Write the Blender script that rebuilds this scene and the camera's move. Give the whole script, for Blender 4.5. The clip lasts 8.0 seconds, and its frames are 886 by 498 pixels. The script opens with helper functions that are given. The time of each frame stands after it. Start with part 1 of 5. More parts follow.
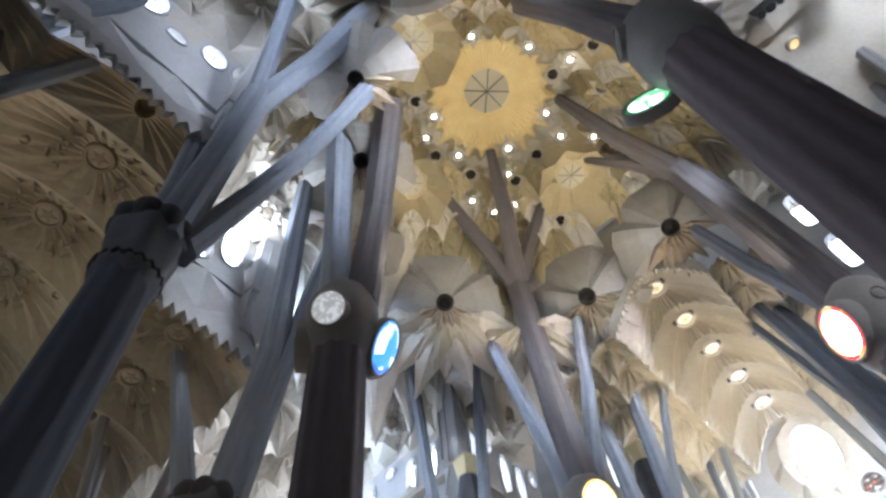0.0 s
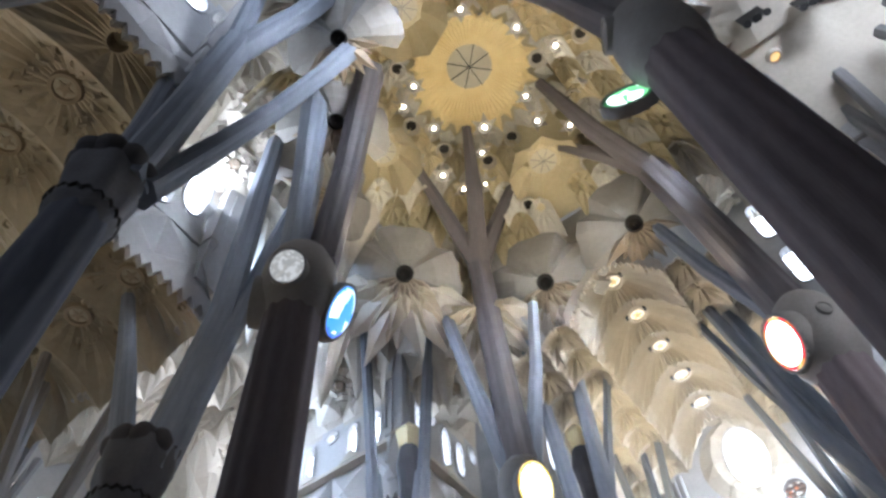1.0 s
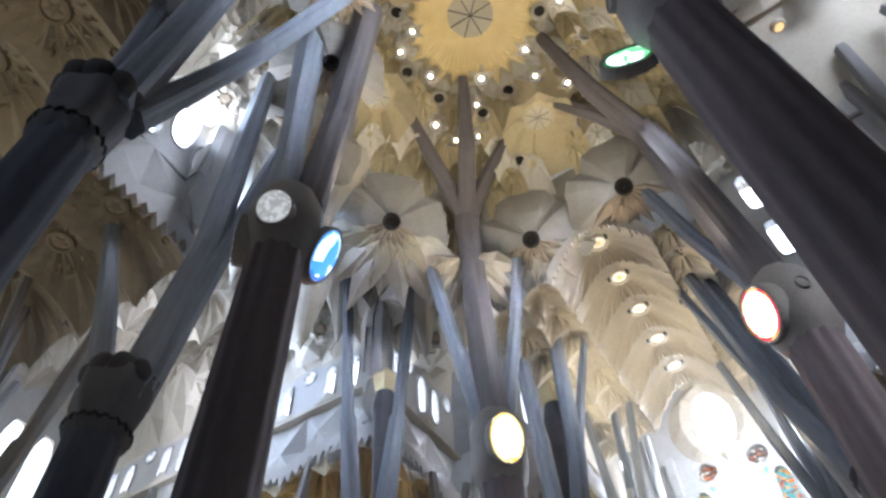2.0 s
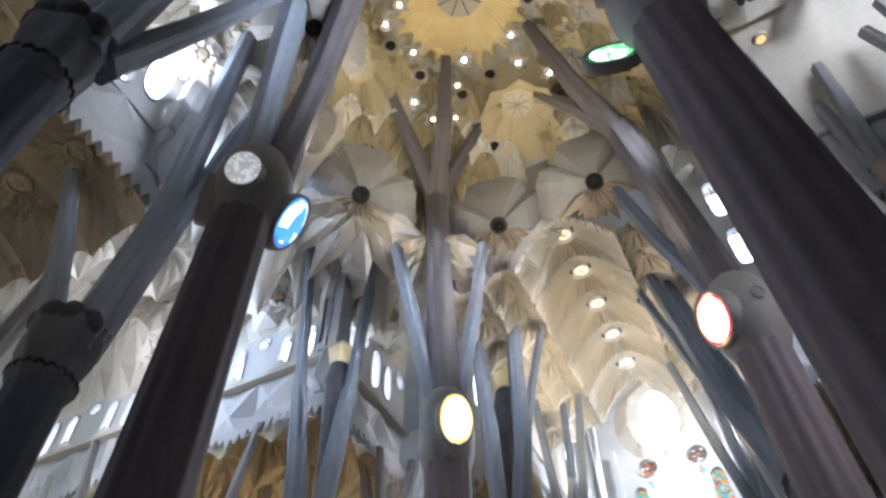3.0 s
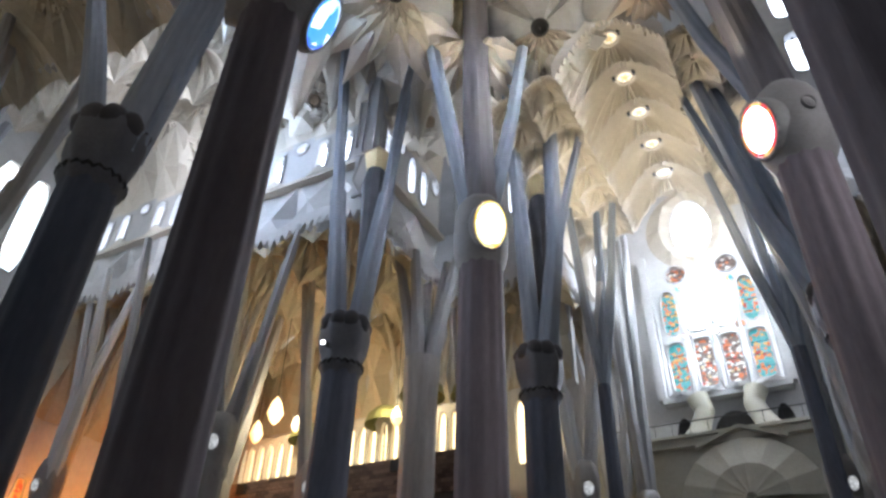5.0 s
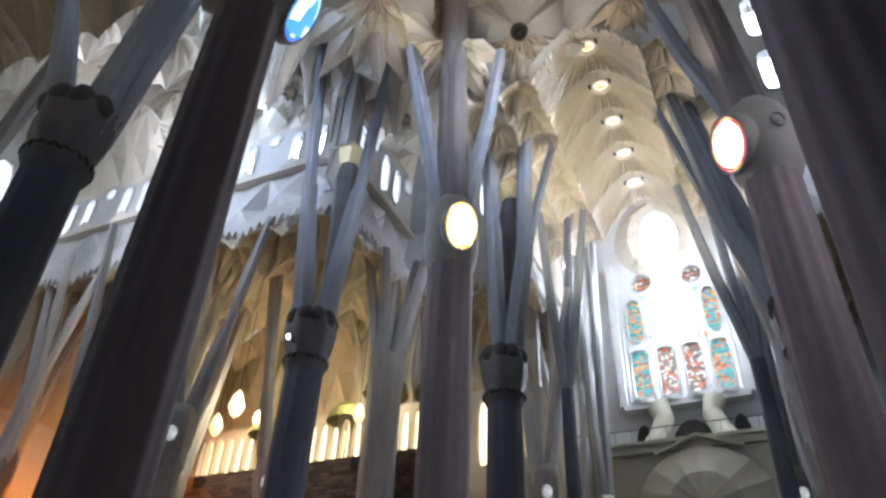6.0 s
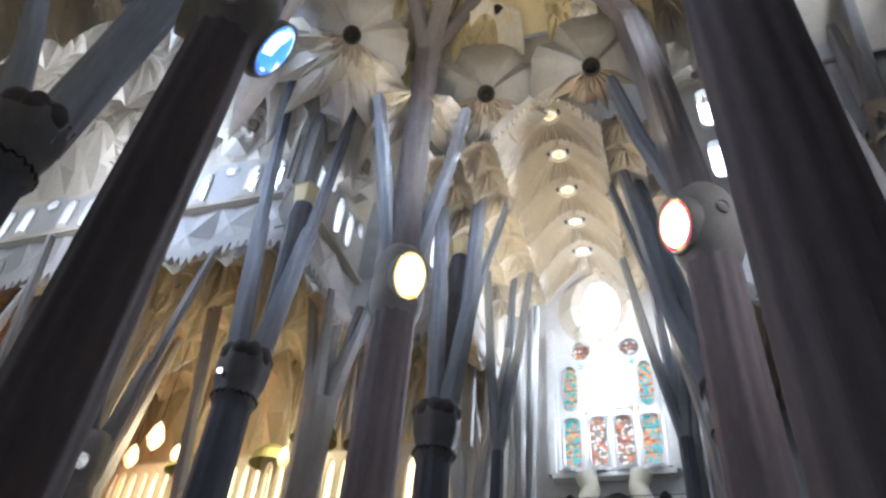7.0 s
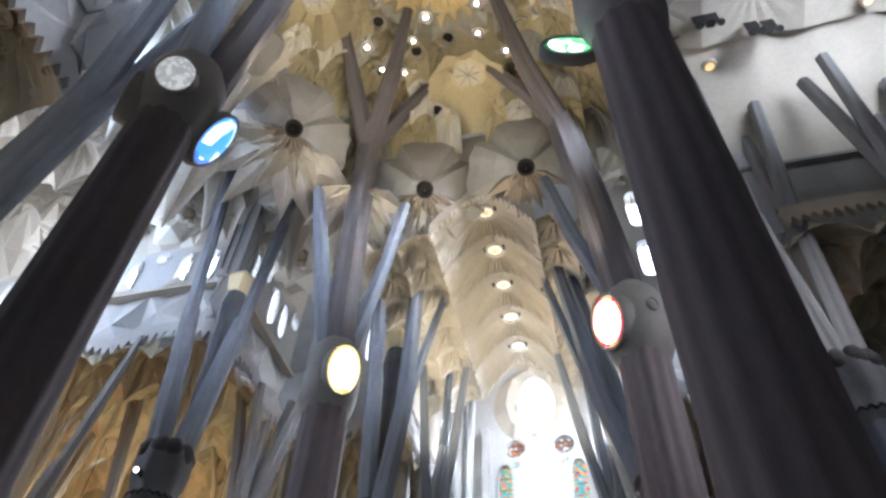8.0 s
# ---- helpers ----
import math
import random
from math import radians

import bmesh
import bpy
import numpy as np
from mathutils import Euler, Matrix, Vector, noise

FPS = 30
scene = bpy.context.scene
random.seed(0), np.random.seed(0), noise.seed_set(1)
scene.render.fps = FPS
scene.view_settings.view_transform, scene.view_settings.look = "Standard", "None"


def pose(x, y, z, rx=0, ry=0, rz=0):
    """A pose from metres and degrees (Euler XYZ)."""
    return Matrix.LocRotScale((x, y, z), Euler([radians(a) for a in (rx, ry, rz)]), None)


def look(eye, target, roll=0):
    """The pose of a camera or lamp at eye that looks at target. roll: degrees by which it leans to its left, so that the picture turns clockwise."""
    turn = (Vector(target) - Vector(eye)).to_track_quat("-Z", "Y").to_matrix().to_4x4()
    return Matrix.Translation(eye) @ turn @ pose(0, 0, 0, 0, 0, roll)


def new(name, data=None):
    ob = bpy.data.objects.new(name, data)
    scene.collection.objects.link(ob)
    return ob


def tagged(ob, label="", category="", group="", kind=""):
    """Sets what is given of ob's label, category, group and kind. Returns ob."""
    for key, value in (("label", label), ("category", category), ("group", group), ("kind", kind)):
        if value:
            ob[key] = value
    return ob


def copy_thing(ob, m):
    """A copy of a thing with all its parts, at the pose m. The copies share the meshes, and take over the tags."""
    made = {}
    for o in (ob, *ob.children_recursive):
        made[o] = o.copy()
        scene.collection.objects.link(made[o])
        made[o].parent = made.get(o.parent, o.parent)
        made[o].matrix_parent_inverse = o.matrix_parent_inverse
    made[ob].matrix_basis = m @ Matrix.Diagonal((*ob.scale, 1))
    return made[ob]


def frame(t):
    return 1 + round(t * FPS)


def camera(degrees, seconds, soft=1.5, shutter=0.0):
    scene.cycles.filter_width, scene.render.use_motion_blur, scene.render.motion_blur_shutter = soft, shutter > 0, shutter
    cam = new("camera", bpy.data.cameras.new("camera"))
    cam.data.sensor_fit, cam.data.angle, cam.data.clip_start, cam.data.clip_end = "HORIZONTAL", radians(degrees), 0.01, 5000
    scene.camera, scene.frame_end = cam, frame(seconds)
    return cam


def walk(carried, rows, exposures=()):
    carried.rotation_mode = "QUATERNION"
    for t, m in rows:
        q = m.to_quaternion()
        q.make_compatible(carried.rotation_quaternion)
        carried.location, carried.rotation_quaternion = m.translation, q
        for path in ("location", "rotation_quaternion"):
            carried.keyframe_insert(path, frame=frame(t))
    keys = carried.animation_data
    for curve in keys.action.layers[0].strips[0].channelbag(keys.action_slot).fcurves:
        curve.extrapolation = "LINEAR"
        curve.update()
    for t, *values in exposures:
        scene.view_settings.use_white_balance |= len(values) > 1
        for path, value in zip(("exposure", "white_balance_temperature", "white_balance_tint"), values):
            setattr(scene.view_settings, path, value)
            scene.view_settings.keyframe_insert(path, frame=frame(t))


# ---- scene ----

from math import cos, pi, sin, atan2, hypot

# ---- camera: one standing place, turning ----
EYE = (0.0, 0.0, 1.6)
cam = camera(64.0, 8.0, soft=2.8)
TURNS = (
    (0.0, 149.94, 4.03, 42.69), (0.5, 149.47, 2.69, 38.19), (1.0, 147.33, 3.28, 35.87), (1.5, 144.59, 2.85, 34.30), (1.7, 143.61, 2.34, 33.56),
    (2.8, 142.73, 0.88, 27.47), (3.0, 141.38, 0.97, 26.36), (3.5, 137.68, 2.39, 26.95), (4.0, 136.14, 3.15, 28.04), (4.5, 131.44, 1.68, 30.26),
    (5.0, 125.88, -1.60, 27.88), (5.2, 125.28, -1.61, 27.81), (6.3, 126.34, -3.05, 22.15), (6.5, 126.72, -3.82, 20.51), (7.0, 130.48, -4.44, 17.39),
    (7.5, 135.58, -3.37, 15.43), (8.0, 138.23, -1.64, 13.01))
walk(cam, [(t, pose(*EYE, rx, ry, rz)) for t, rx, ry, rz in TURNS], [(0.0, 0.05, 5850, 14), (8.0, 0.05, 5850, 14)])

# ---- world and lights ----
world = bpy.data.worlds.new("sky")
world.use_nodes = True
scene.world = world
wn = world.node_tree.nodes
sky = wn.new("ShaderNodeTexSky")
sky.sky_type = "NISHITA"
sky.sun_disc = False
sky.sun_elevation, sky.sun_rotation = radians(42), radians(200)
world.node_tree.links.new(sky.outputs[0], wn["Background"].inputs[0])
wn["Background"].inputs[1].default_value = 0.1
sun = bpy.data.lights.new("sun", "SUN")
sun.energy, sun.angle, sun.color = 3.0, radians(0.5), (1.0, 0.95, 0.88)
new("sun", sun).matrix_world = look((0, 0, 90), (20, 52, 45))


def area(name, eye, target, w, h, power, color, spread=180):
    lamp = bpy.data.lights.new(name, "AREA")
    lamp.spread = radians(spread)
    lamp.shape, lamp.size, lamp.size_y, lamp.energy, lamp.color = "RECTANGLE", w, h, power, color
    new(name, lamp).matrix_world = look(eye, target)


def fill_point(name, place, power, color, r=0.25):
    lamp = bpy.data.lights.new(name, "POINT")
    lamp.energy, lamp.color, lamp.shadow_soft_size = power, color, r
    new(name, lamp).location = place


COOL, WARM, DAY = (0.58, 0.76, 1.0), (1.0, 0.74, 0.42), (0.92, 0.96, 1.0)
area("window_light_end", (-4.9, 53.0, 33), (-5, 20, 24), 8, 16, 6500, DAY)
# Added fill from behind the eye; no nave window stands there.
area("window_light_nave", (-9.0, -28, 38), (-5, 12, 26), 12, 10, 1500, (0.86, 0.9, 1.0))
area("window_light_apse", (-34.0, 26.5, 38), (-12, 17, 34), 12, 4, 2000, COOL)
area("window_light_west", (-44.0, 19, 36), (-15, 19, 40), 10, 10, 2200, (0.96, 0.97, 1.0))
# Two added fills for cove and red-lensed column; no windows stand here.
area("window_light_arm", (24, 12.5, 40), (15, 26, 46), 10, 4, 850, DAY, 70)
area("window_light_arm_low", (26, 12, 34), (2.6, 26, 18), 6, 6, 420, (1.0, 0.95, 0.92), 45)
area("window_light_clerestory", (4.6, 37.6, 42), (-9.5, 31, 36), 4, 3, 1000, DAY)
OCHRE_LIGHT = (1.0, 0.84, 0.58)
# Added fill for the west clerestory, hung where no window is built.
area("window_light_nave_east", (3.2, -7, 41), (-17.5, 9.5, 42.5), 8, 3, 420, (0.8, 0.88, 1.0), 70)
area("window_light_bay", (-19.9, 8.2, 38), (-15.5, 9.5, 44.5), 5, 3, 650, (0.9, 0.95, 1.0), 150)
# Added fill across the crossing, not set at any window.
area("window_light_arm_south", (10.0, 10.5, 41), (-20.3, 8.5, 38), 5, 3, 1500, DAY, 60)
area("window_light_arm_west", (-25.5, 11.6, 40.5), (-17.5, 29, 39), 7, 3, 1000, COOL, 120)
# Added fill for the west corner's petals, with no window behind it.
area("window_light_arm_corner", (9.5, 12.5, 40), (-17.5, 30.5, 38), 5, 3, 2800, DAY, 50)
area("window_light_transept_west", (-12.0, 40.5, 39), (1.0, 33.5, 35), 6, 3, 2600, DAY)
area("window_light_transept", (2.0, 45, 39), (-13, 43, 30), 6, 3, 5500, DAY)
# Added fills that whiten the end wall in place of lens glare.
area("window_light_end_west", (-12.2, 45.0, 34), (-4, 54, 31), 4, 4, 850, (0.92, 1.0, 0.96), 75)
area("window_light_end_east", (2.0, 45.0, 34), (-6, 54, 31), 4, 4, 850, (0.92, 1.0, 0.96), 75)


def fill_spot(eye, target, power, color, cone=80):
    """An added fill spot at knot height, without a fitting, aimed into the vault."""
    lamp = bpy.data.lights.new("vault_fill_spot", "SPOT")
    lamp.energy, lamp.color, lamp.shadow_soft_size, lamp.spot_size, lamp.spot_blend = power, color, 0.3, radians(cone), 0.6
    new("vault_fill_spot", lamp).matrix_world = look(eye, target)


# Fill spots with no lamp behind them, added to brighten the vaults.
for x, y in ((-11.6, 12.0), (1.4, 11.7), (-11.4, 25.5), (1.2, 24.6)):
    fill_spot((x, y, 26.6), (-6.3, 17.5, 53), 5700, OCHRE_LIGHT, 75)
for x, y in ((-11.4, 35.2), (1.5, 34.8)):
    fill_spot((x, y, 21.6), (-5.2, 38.5, 40), 8200, (1.0, 0.82, 0.52), 85)
fill_spot((-19.6, -4.9, 15.9), (-24.5, 3.5, 30), 1800, (1.0, 0.8, 0.5), 120)
# Unseen fill lamps in front of the lanterns; they warm the choir vault.
fill_point("choir_fill_point", (-32.6, 36.0, 21.6), 1600, (1.0, 0.8, 0.44), 0.8)
fill_point("choir_fill_point", (-24.2, 37.4, 21.2), 900, (1.0, 0.82, 0.46), 0.8)
area("window_light_orange", (-48.3, 36.2, 14), (-30, 34, 16), 12, 7, 3600, (1.0, 0.28, 0.03), 110)


# Added orange fill that tints the choir's end wall; no window there.
area("window_light_orange_south", (-45.5, 28.8, 12), (-49, 34.5, 15), 5, 4, 900, (1.0, 0.3, 0.04), 120)


# ---- materials ----
def stone(name, a, b, scale=1.0, rough=0.75, bump=0.25, metal=0.0, streak=0.0, island=0.0):
    m = bpy.data.materials.new(name)
    m.use_nodes = True
    nt = m.node_tree
    bs = nt.nodes["Principled BSDF"]
    tc = nt.nodes.new("ShaderNodeTexCoord")
    mp = nt.nodes.new("ShaderNodeMapping")
    mp.inputs["Scale"].default_value = (scale, scale, scale * (0.25 if streak else 1.0))
    big, fine = nt.nodes.new("ShaderNodeTexNoise"), nt.nodes.new("ShaderNodeTexNoise")
    big.inputs["Scale"].default_value, big.inputs["Detail"].default_value = 0.35, 5
    fine.inputs["Scale"].default_value, fine.inputs["Detail"].default_value = 6.0, 6
    mix = nt.nodes.new("ShaderNodeMath")
    mix.operation = "MULTIPLY_ADD"
    mix.inputs[1].default_value = 0.35
    ramp = nt.nodes.new("ShaderNodeValToRGB")
    ramp.color_ramp.elements[0].position, ramp.color_ramp.elements[1].position = 0.42, 0.95
    ramp.color_ramp.elements[0].color, ramp.color_ramp.elements[1].color = (*a, 1), (*b, 1)
    bp = nt.nodes.new("ShaderNodeBump")
    bp.inputs["Strength"].default_value, bp.inputs["Distance"].default_value = bump, 0.05
    L = nt.links.new
    L(tc.outputs["Object"], mp.inputs[0])
    L(mp.outputs[0], big.inputs[0])
    L(mp.outputs[0], fine.inputs[0])
    L(fine.outputs[0], mix.inputs[0])
    L(big.outputs[0], mix.inputs[2])
    L(mix.outputs[0], ramp.inputs[0])
    L(ramp.outputs[0], bs.inputs["Base Color"])
    L(fine.outputs[0], bp.inputs["Height"])
    L(bp.outputs[0], bs.inputs["Normal"])
    if island:
        geo, rng, hsv = nt.nodes.new("ShaderNodeNewGeometry"), nt.nodes.new("ShaderNodeMapRange"), nt.nodes.new("ShaderNodeHueSaturation")
        rng.inputs["To Min"].default_value, rng.inputs["To Max"].default_value = 1 - island, 1 + island
        L(geo.outputs["Random Per Island"], rng.inputs[0])
        L(rng.outputs[0], hsv.inputs["Value"])
        L(ramp.outputs[0], hsv.inputs["Color"])
        L(hsv.outputs[0], bs.inputs["Base Color"])
    bs.inputs["Roughness"].default_value, bs.inputs["Metallic"].default_value = rough, metal
    return m


def glow(name, color, strength):
    m = bpy.data.materials.new(name)
    m.use_nodes = True
    bs = m.node_tree.nodes["Principled BSDF"]
    bs.inputs["Base Color"].default_value = (0.8, 0.8, 0.8, 1)
    bs.inputs["Emission Color"].default_value, bs.inputs["Emission Strength"].default_value = (*color, 1), strength
    return m


def stained(name, colors, strength, scale=2.2):
    """Leaded glass with daylight behind it."""
    m = glow(name, (1, 1, 1), strength)
    nt = m.node_tree
    nt.nodes["Principled BSDF"].inputs["Base Color"].default_value = (0.05, 0.05, 0.05, 1)
    tc, vo, ramp = nt.nodes.new("ShaderNodeTexCoord"), nt.nodes.new("ShaderNodeTexVoronoi"), nt.nodes.new("ShaderNodeValToRGB")
    vo.inputs["Scale"].default_value = scale
    el = ramp.color_ramp.elements
    ramp.color_ramp.interpolation = "CONSTANT"
    for i, c in enumerate(colors):
        e = el[i] if i < 2 else el.new(0.5)
        e.position, e.color = i / len(colors), (*c, 1)
    nt.links.new(tc.outputs["Object"], vo.inputs["Vector"])
    nt.links.new(vo.outputs["Color"], ramp.inputs[0])
    nt.links.new(ramp.outputs[0], nt.nodes["Principled BSDF"].inputs["Emission Color"])
    return m


PORPHYRY = stone("red_porphyry", (0.105, 0.088, 0.094), (0.195, 0.165, 0.175), 1.2, 0.8, streak=1)
BASALT = stone("grey_basalt", (0.048, 0.056, 0.076), (0.1, 0.113, 0.148), 1.2, 0.82, streak=1)
KNOT_DARK = stone("dark_knot_stone", (0.06, 0.062, 0.07), (0.13, 0.132, 0.142), 1.5, 0.75)
KNOT_LOBE = stone("black_lobe_stone", (0.026, 0.025, 0.028), (0.06, 0.057, 0.06), 1.5, 0.75)
KNOT = stone("grey_knot_stone", (0.2, 0.19, 0.18), (0.32, 0.31, 0.3), 1.0, 0.7)
# Grey stone with the blue of the daylight mixed into its colour.
BRANCH = stone("daylit_branch_stone", (0.16, 0.183, 0.222), (0.28, 0.313, 0.368), 0.8, 0.7, streak=1)
VAULT = stone("cream_vault_stone", (0.42, 0.385, 0.32), (0.6, 0.56, 0.49), 0.6, 0.8, island=0.08)
VAULT_TAN = stone("tan_vault_stone", (0.32, 0.28, 0.2), (0.49, 0.44, 0.335), 0.6, 0.8, island=0.12)
VAULT_GOLD = stone("ochre_vault_mosaic", (0.4, 0.345, 0.205), (0.6, 0.53, 0.36), 0.6, 0.45, island=0.3)
VAULT_PALE = stone("pale_vault_facets", (0.5, 0.48, 0.42), (0.7, 0.68, 0.62), 0.8, 0.6, island=0.2)
# Darker tan for the dull rosettes and the vault cups.
ROSETTE_TAN = stone("dark_tan_rosette_stone", (0.22, 0.18, 0.12), (0.36, 0.3, 0.21), 1.5, 0.8)
WALLSTONE = stone("pale_wall_stone", (0.36, 0.36, 0.36), (0.53, 0.53, 0.53), 0.6, 0.8)
GOLD = stone("gold_mosaic", (0.78, 0.63, 0.31), (0.92, 0.79, 0.47), 2.0, 0.38, metal=0.1)
FLOOR = stone("pale_floor_stone", (0.3, 0.28, 0.25), (0.44, 0.41, 0.37), 1.0, 0.4)
# Near-black that stands in for the shade inside throats and arches.
DARK = stone("shaded_hollow_black", (0.012, 0.011, 0.01), (0.03, 0.026, 0.022), 1.0, 0.9)
IRON = stone("dark_iron", (0.02, 0.02, 0.02), (0.05, 0.05, 0.05), 2.0, 0.5, metal=0.6)
SKYGLOW = glow("daylight_sky", (0.86, 0.93, 1.0), 6.0)
SKYPANE = stone("cream_skylight_glass", (0.46, 0.43, 0.33), (0.62, 0.58, 0.46), 1.0, 0.3)
BULB = glow("warm_lamp_glass", (1.0, 0.86, 0.6), 14.0)
LENS_WHITE = glow("white_lamp_lens", (1.0, 0.97, 0.9), 7.0)
LENS_AMBER = stained("amber_lamp_lens", [(1, .95, .8), (1, .98, .9), (1, .9, .75), (1, .35, .1), (1, .97, .9)], 6.0, 1.2)
LENS_BLUE = stained("blue_lamp_lens", [(1, 1, 1), (.95, .98, 1), (1, 1, 1), (.55, .85, 1), (.05, .25, 1), (.03, .14, .9), (1, 1, 1), (.9, .97, 1)], 2.0, 1.5)
EDGE_AMBER = stained("amber_glass_edge", [(1, .75, .2), (1, .85, .35), (1, .6, .1)], 1.6, 3.0)
EDGE_RED = stained("red_glass_edge", [(1, .12, .03), (1, .4, .08), (.9, .05, .06), (1, .6, .2)], 1.3, 2.0)
EDGE_BLUE = stained("blue_glass_edge", [(.05, .2, 1), (.1, .4, 1), (.7, .9, 1)], 1.4, 2.0)
EDGE_GREEN = stained("green_glass_edge", [(.05, .4, .1), (.02, .12, .04), (.3, .8, .4)], 0.7, 4.0)
LENS_RED = stained("red_lamp_lens", [(1, .97, .9), (1, .95, .85), (1, .9, .8)], 6.0, 1.2)
LENS_GREEN = stained("green_lamp_lens", [(.9, 1, .92), (.95, 1, .95), (.15, .5, .2), (.9, 1, .92), (.8, 1, .85)], 2.2, 3.0)
TRUNK = stone("dull_trunk_stone", (0.09, 0.082, 0.086), (0.155, 0.142, 0.148), 1.0, 0.65, streak=1)
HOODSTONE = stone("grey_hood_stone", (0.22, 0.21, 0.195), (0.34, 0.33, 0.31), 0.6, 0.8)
LEAFSTONE = stone("brown_leaf_stone", (0.22, 0.175, 0.13), (0.36, 0.3, 0.23), 0.8, 0.8)
GALLERY = stone("olive_cream_stone", (0.33, 0.315, 0.25), (0.48, 0.46, 0.375), 0.8, 0.8)
GRANITE = stone("pale_granite", (0.2, 0.19, 0.18), (0.33, 0.31, 0.29), 1.0, 0.65, streak=1)
LIMB = stone("grey_limb_stone", (0.2, 0.2, 0.205), (0.32, 0.32, 0.325), 0.9, 0.7, streak=1)
# Paler copy of LIMB: strong window light is put into the colour.
LIT_LIMB = stone("lit_limb_stone", (0.36, 0.365, 0.37), (0.52, 0.53, 0.55), 0.9, 0.65, streak=1)
BRICK = stone("brown_brick", (0.13, 0.085, 0.065), (0.27, 0.19, 0.15), 3.0, 0.8)
bn = BRICK.node_tree
info, hue = bn.nodes.new("ShaderNodeObjectInfo"), bn.nodes.new("ShaderNodeHueSaturation")
rng = bn.nodes.new("ShaderNodeMapRange")
rng.inputs["To Min"].default_value, rng.inputs["To Max"].default_value = 0.55, 1.35
bn.links.new(info.outputs["Random"], rng.inputs[0])
bn.links.new(rng.outputs[0], hue.inputs["Value"])
bn.links.new(bn.nodes["Color Ramp"].outputs[0], hue.inputs["Color"])
bn.links.new(hue.outputs[0], bn.nodes["Principled BSDF"].inputs["Base Color"])
OLIVE = stone("olive_cloth", (0.1, 0.1, 0.03), (0.2, 0.19, 0.06), 1.5, 0.8)
# Emission that stands in for the warm light on the choir's recesses.
CHOIR = glow("warm_niche_glow", (1.0, 0.74, 0.36), 3.0)
FOOT = glow("warm_strip_glow", (1.0, 0.86, 0.55), 5.0)
MORTAR = stone("grey_mortar", (0.1, 0.09, 0.08), (0.18, 0.165, 0.15), 2.0, 0.9)
LANTERN = glow("amber_lantern_glass", (1.0, 0.6, 0.14), 1.1)
GLASS_COOL = stained("cool_stained_glass", [(.03, .3, .34), (.85, .5, .12), (.05, .42, .38), (.9, .24, .04), (.1, .5, .5), (.02, .12, .22), (.6, .06, .03), (.7, .85, .8)], 0.9, 4.2)
GLASS_WARM = stained("warm_stained_glass", [(.9, .7, .4), (.75, .2, .06), (.95, .9, .8), (.22, .14, .1), (.9, .45, .12), (.6, .07, .03), (.2, .35, .35)], 0.95, 4.2)
# Near-white with a strong glow: the window's glare is put into the panes.
GLASS_WHITE = stained("glare_white_glass", [(1, .97, .9), (1, 1, 1), (.95, .98, 1), (1, .9, .7)], 5.0, 2.0)
GLASS_PALE = stained("pale_aisle_glass", [(1, 1, .95), (.8, .95, 1), (1, .95, .8), (.6, .85, 1)], 3.6, 1.2)
GLASS_BLUE = stained("deep_blue_glass", [(.02, .06, .3), (.03, .12, .5), (.02, .05, .2), (.2, .4, .8), (.02, .1, .4)], 0.3, 2.0)
GLASS_FIRE = stained("orange_red_glass", [(1, .3, .04), (.9, .08, .02), (1, .5, .1), (.8, .15, .02)], 0.9, 3.5)
LENS_DIM = stained("milky_lens", [(.8, .8, .74), (.6, .6, .55), (1, 1, .94), (.7, .68, .6)], 0.6, 9.0)


# ---- mesh helpers ----
def link(name, V, F, mat, parent=None, label="", smooth=False):
    me = bpy.data.meshes.new(name)
    me.from_pydata([tuple(v) for v in V], [], F)
    me.update()
    if smooth:
        me.polygons.foreach_set("use_smooth", [True] * len(me.polygons))
    me.materials.append(mat)
    ob = new(name, me)
    ob.parent = parent
    if label:
        ob["label"] = label
    return ob


def part(name, geo, mat, parent, label="", smooth=False):
    return link(name, geo[0], geo[1], mat, parent, label, smooth)


def thing(name, place, label, category, group="", turn=0.0):
    ob = new(name)
    ob.empty_display_size = 0.3
    ob.matrix_basis = pose(*place, 0, 0, turn)
    return tagged(ob, label, category, group)


def join(*geos):
    V, F = [], []
    for v, f in geos:
        n = len(V)
        V += [tuple(p) for p in v]
        F += [tuple(i + n for i in q) for q in f]
    return V, F


def moved(geo, m):
    return [tuple(m @ Vector(v)) for v in geo[0]], geo[1]


def box(x0, y0, z0, x1, y1, z1):
    V = [(x, y, z) for z in (z0, z1) for y in (y0, y1) for x in (x0, x1)]
    return V, [(0, 2, 3, 1), (4, 5, 7, 6), (0, 1, 5, 4), (1, 3, 7, 5), (3, 2, 6, 7), (2, 0, 4, 6)]


def tube(path, radii, n=24, flutes=0, amp=0.0, cap=True, spin=0.0):
    """A tapered shaft along a path of points; flutes cut its section into a star."""
    V, F = [], []
    P = [Vector(p) for p in path]
    for i, p in enumerate(P):
        d = (P[min(i + 1, len(P) - 1)] - P[max(i - 1, 0)]).normalized()
        u = Vector((1, 0, 0))
        u = (u - d * u.dot(d)).normalized()
        w = d.cross(u)
        for k in range(n):
            a = 2 * pi * k / n + spin * i
            r = radii[i] * (1 + (amp * cos(flutes * a) if flutes else 0))
            V.append(p + u * (r * cos(a)) + w * (r * sin(a)))
    for i in range(len(P) - 1):
        for k in range(n):
            a, b = i * n + k, i * n + (k + 1) % n
            F.append((a, b, b + n, a + n))
    if cap:
        F.append(tuple(reversed(range(n))))
        F.append(tuple(range((len(P) - 1) * n, len(P) * n)))
    return V, F


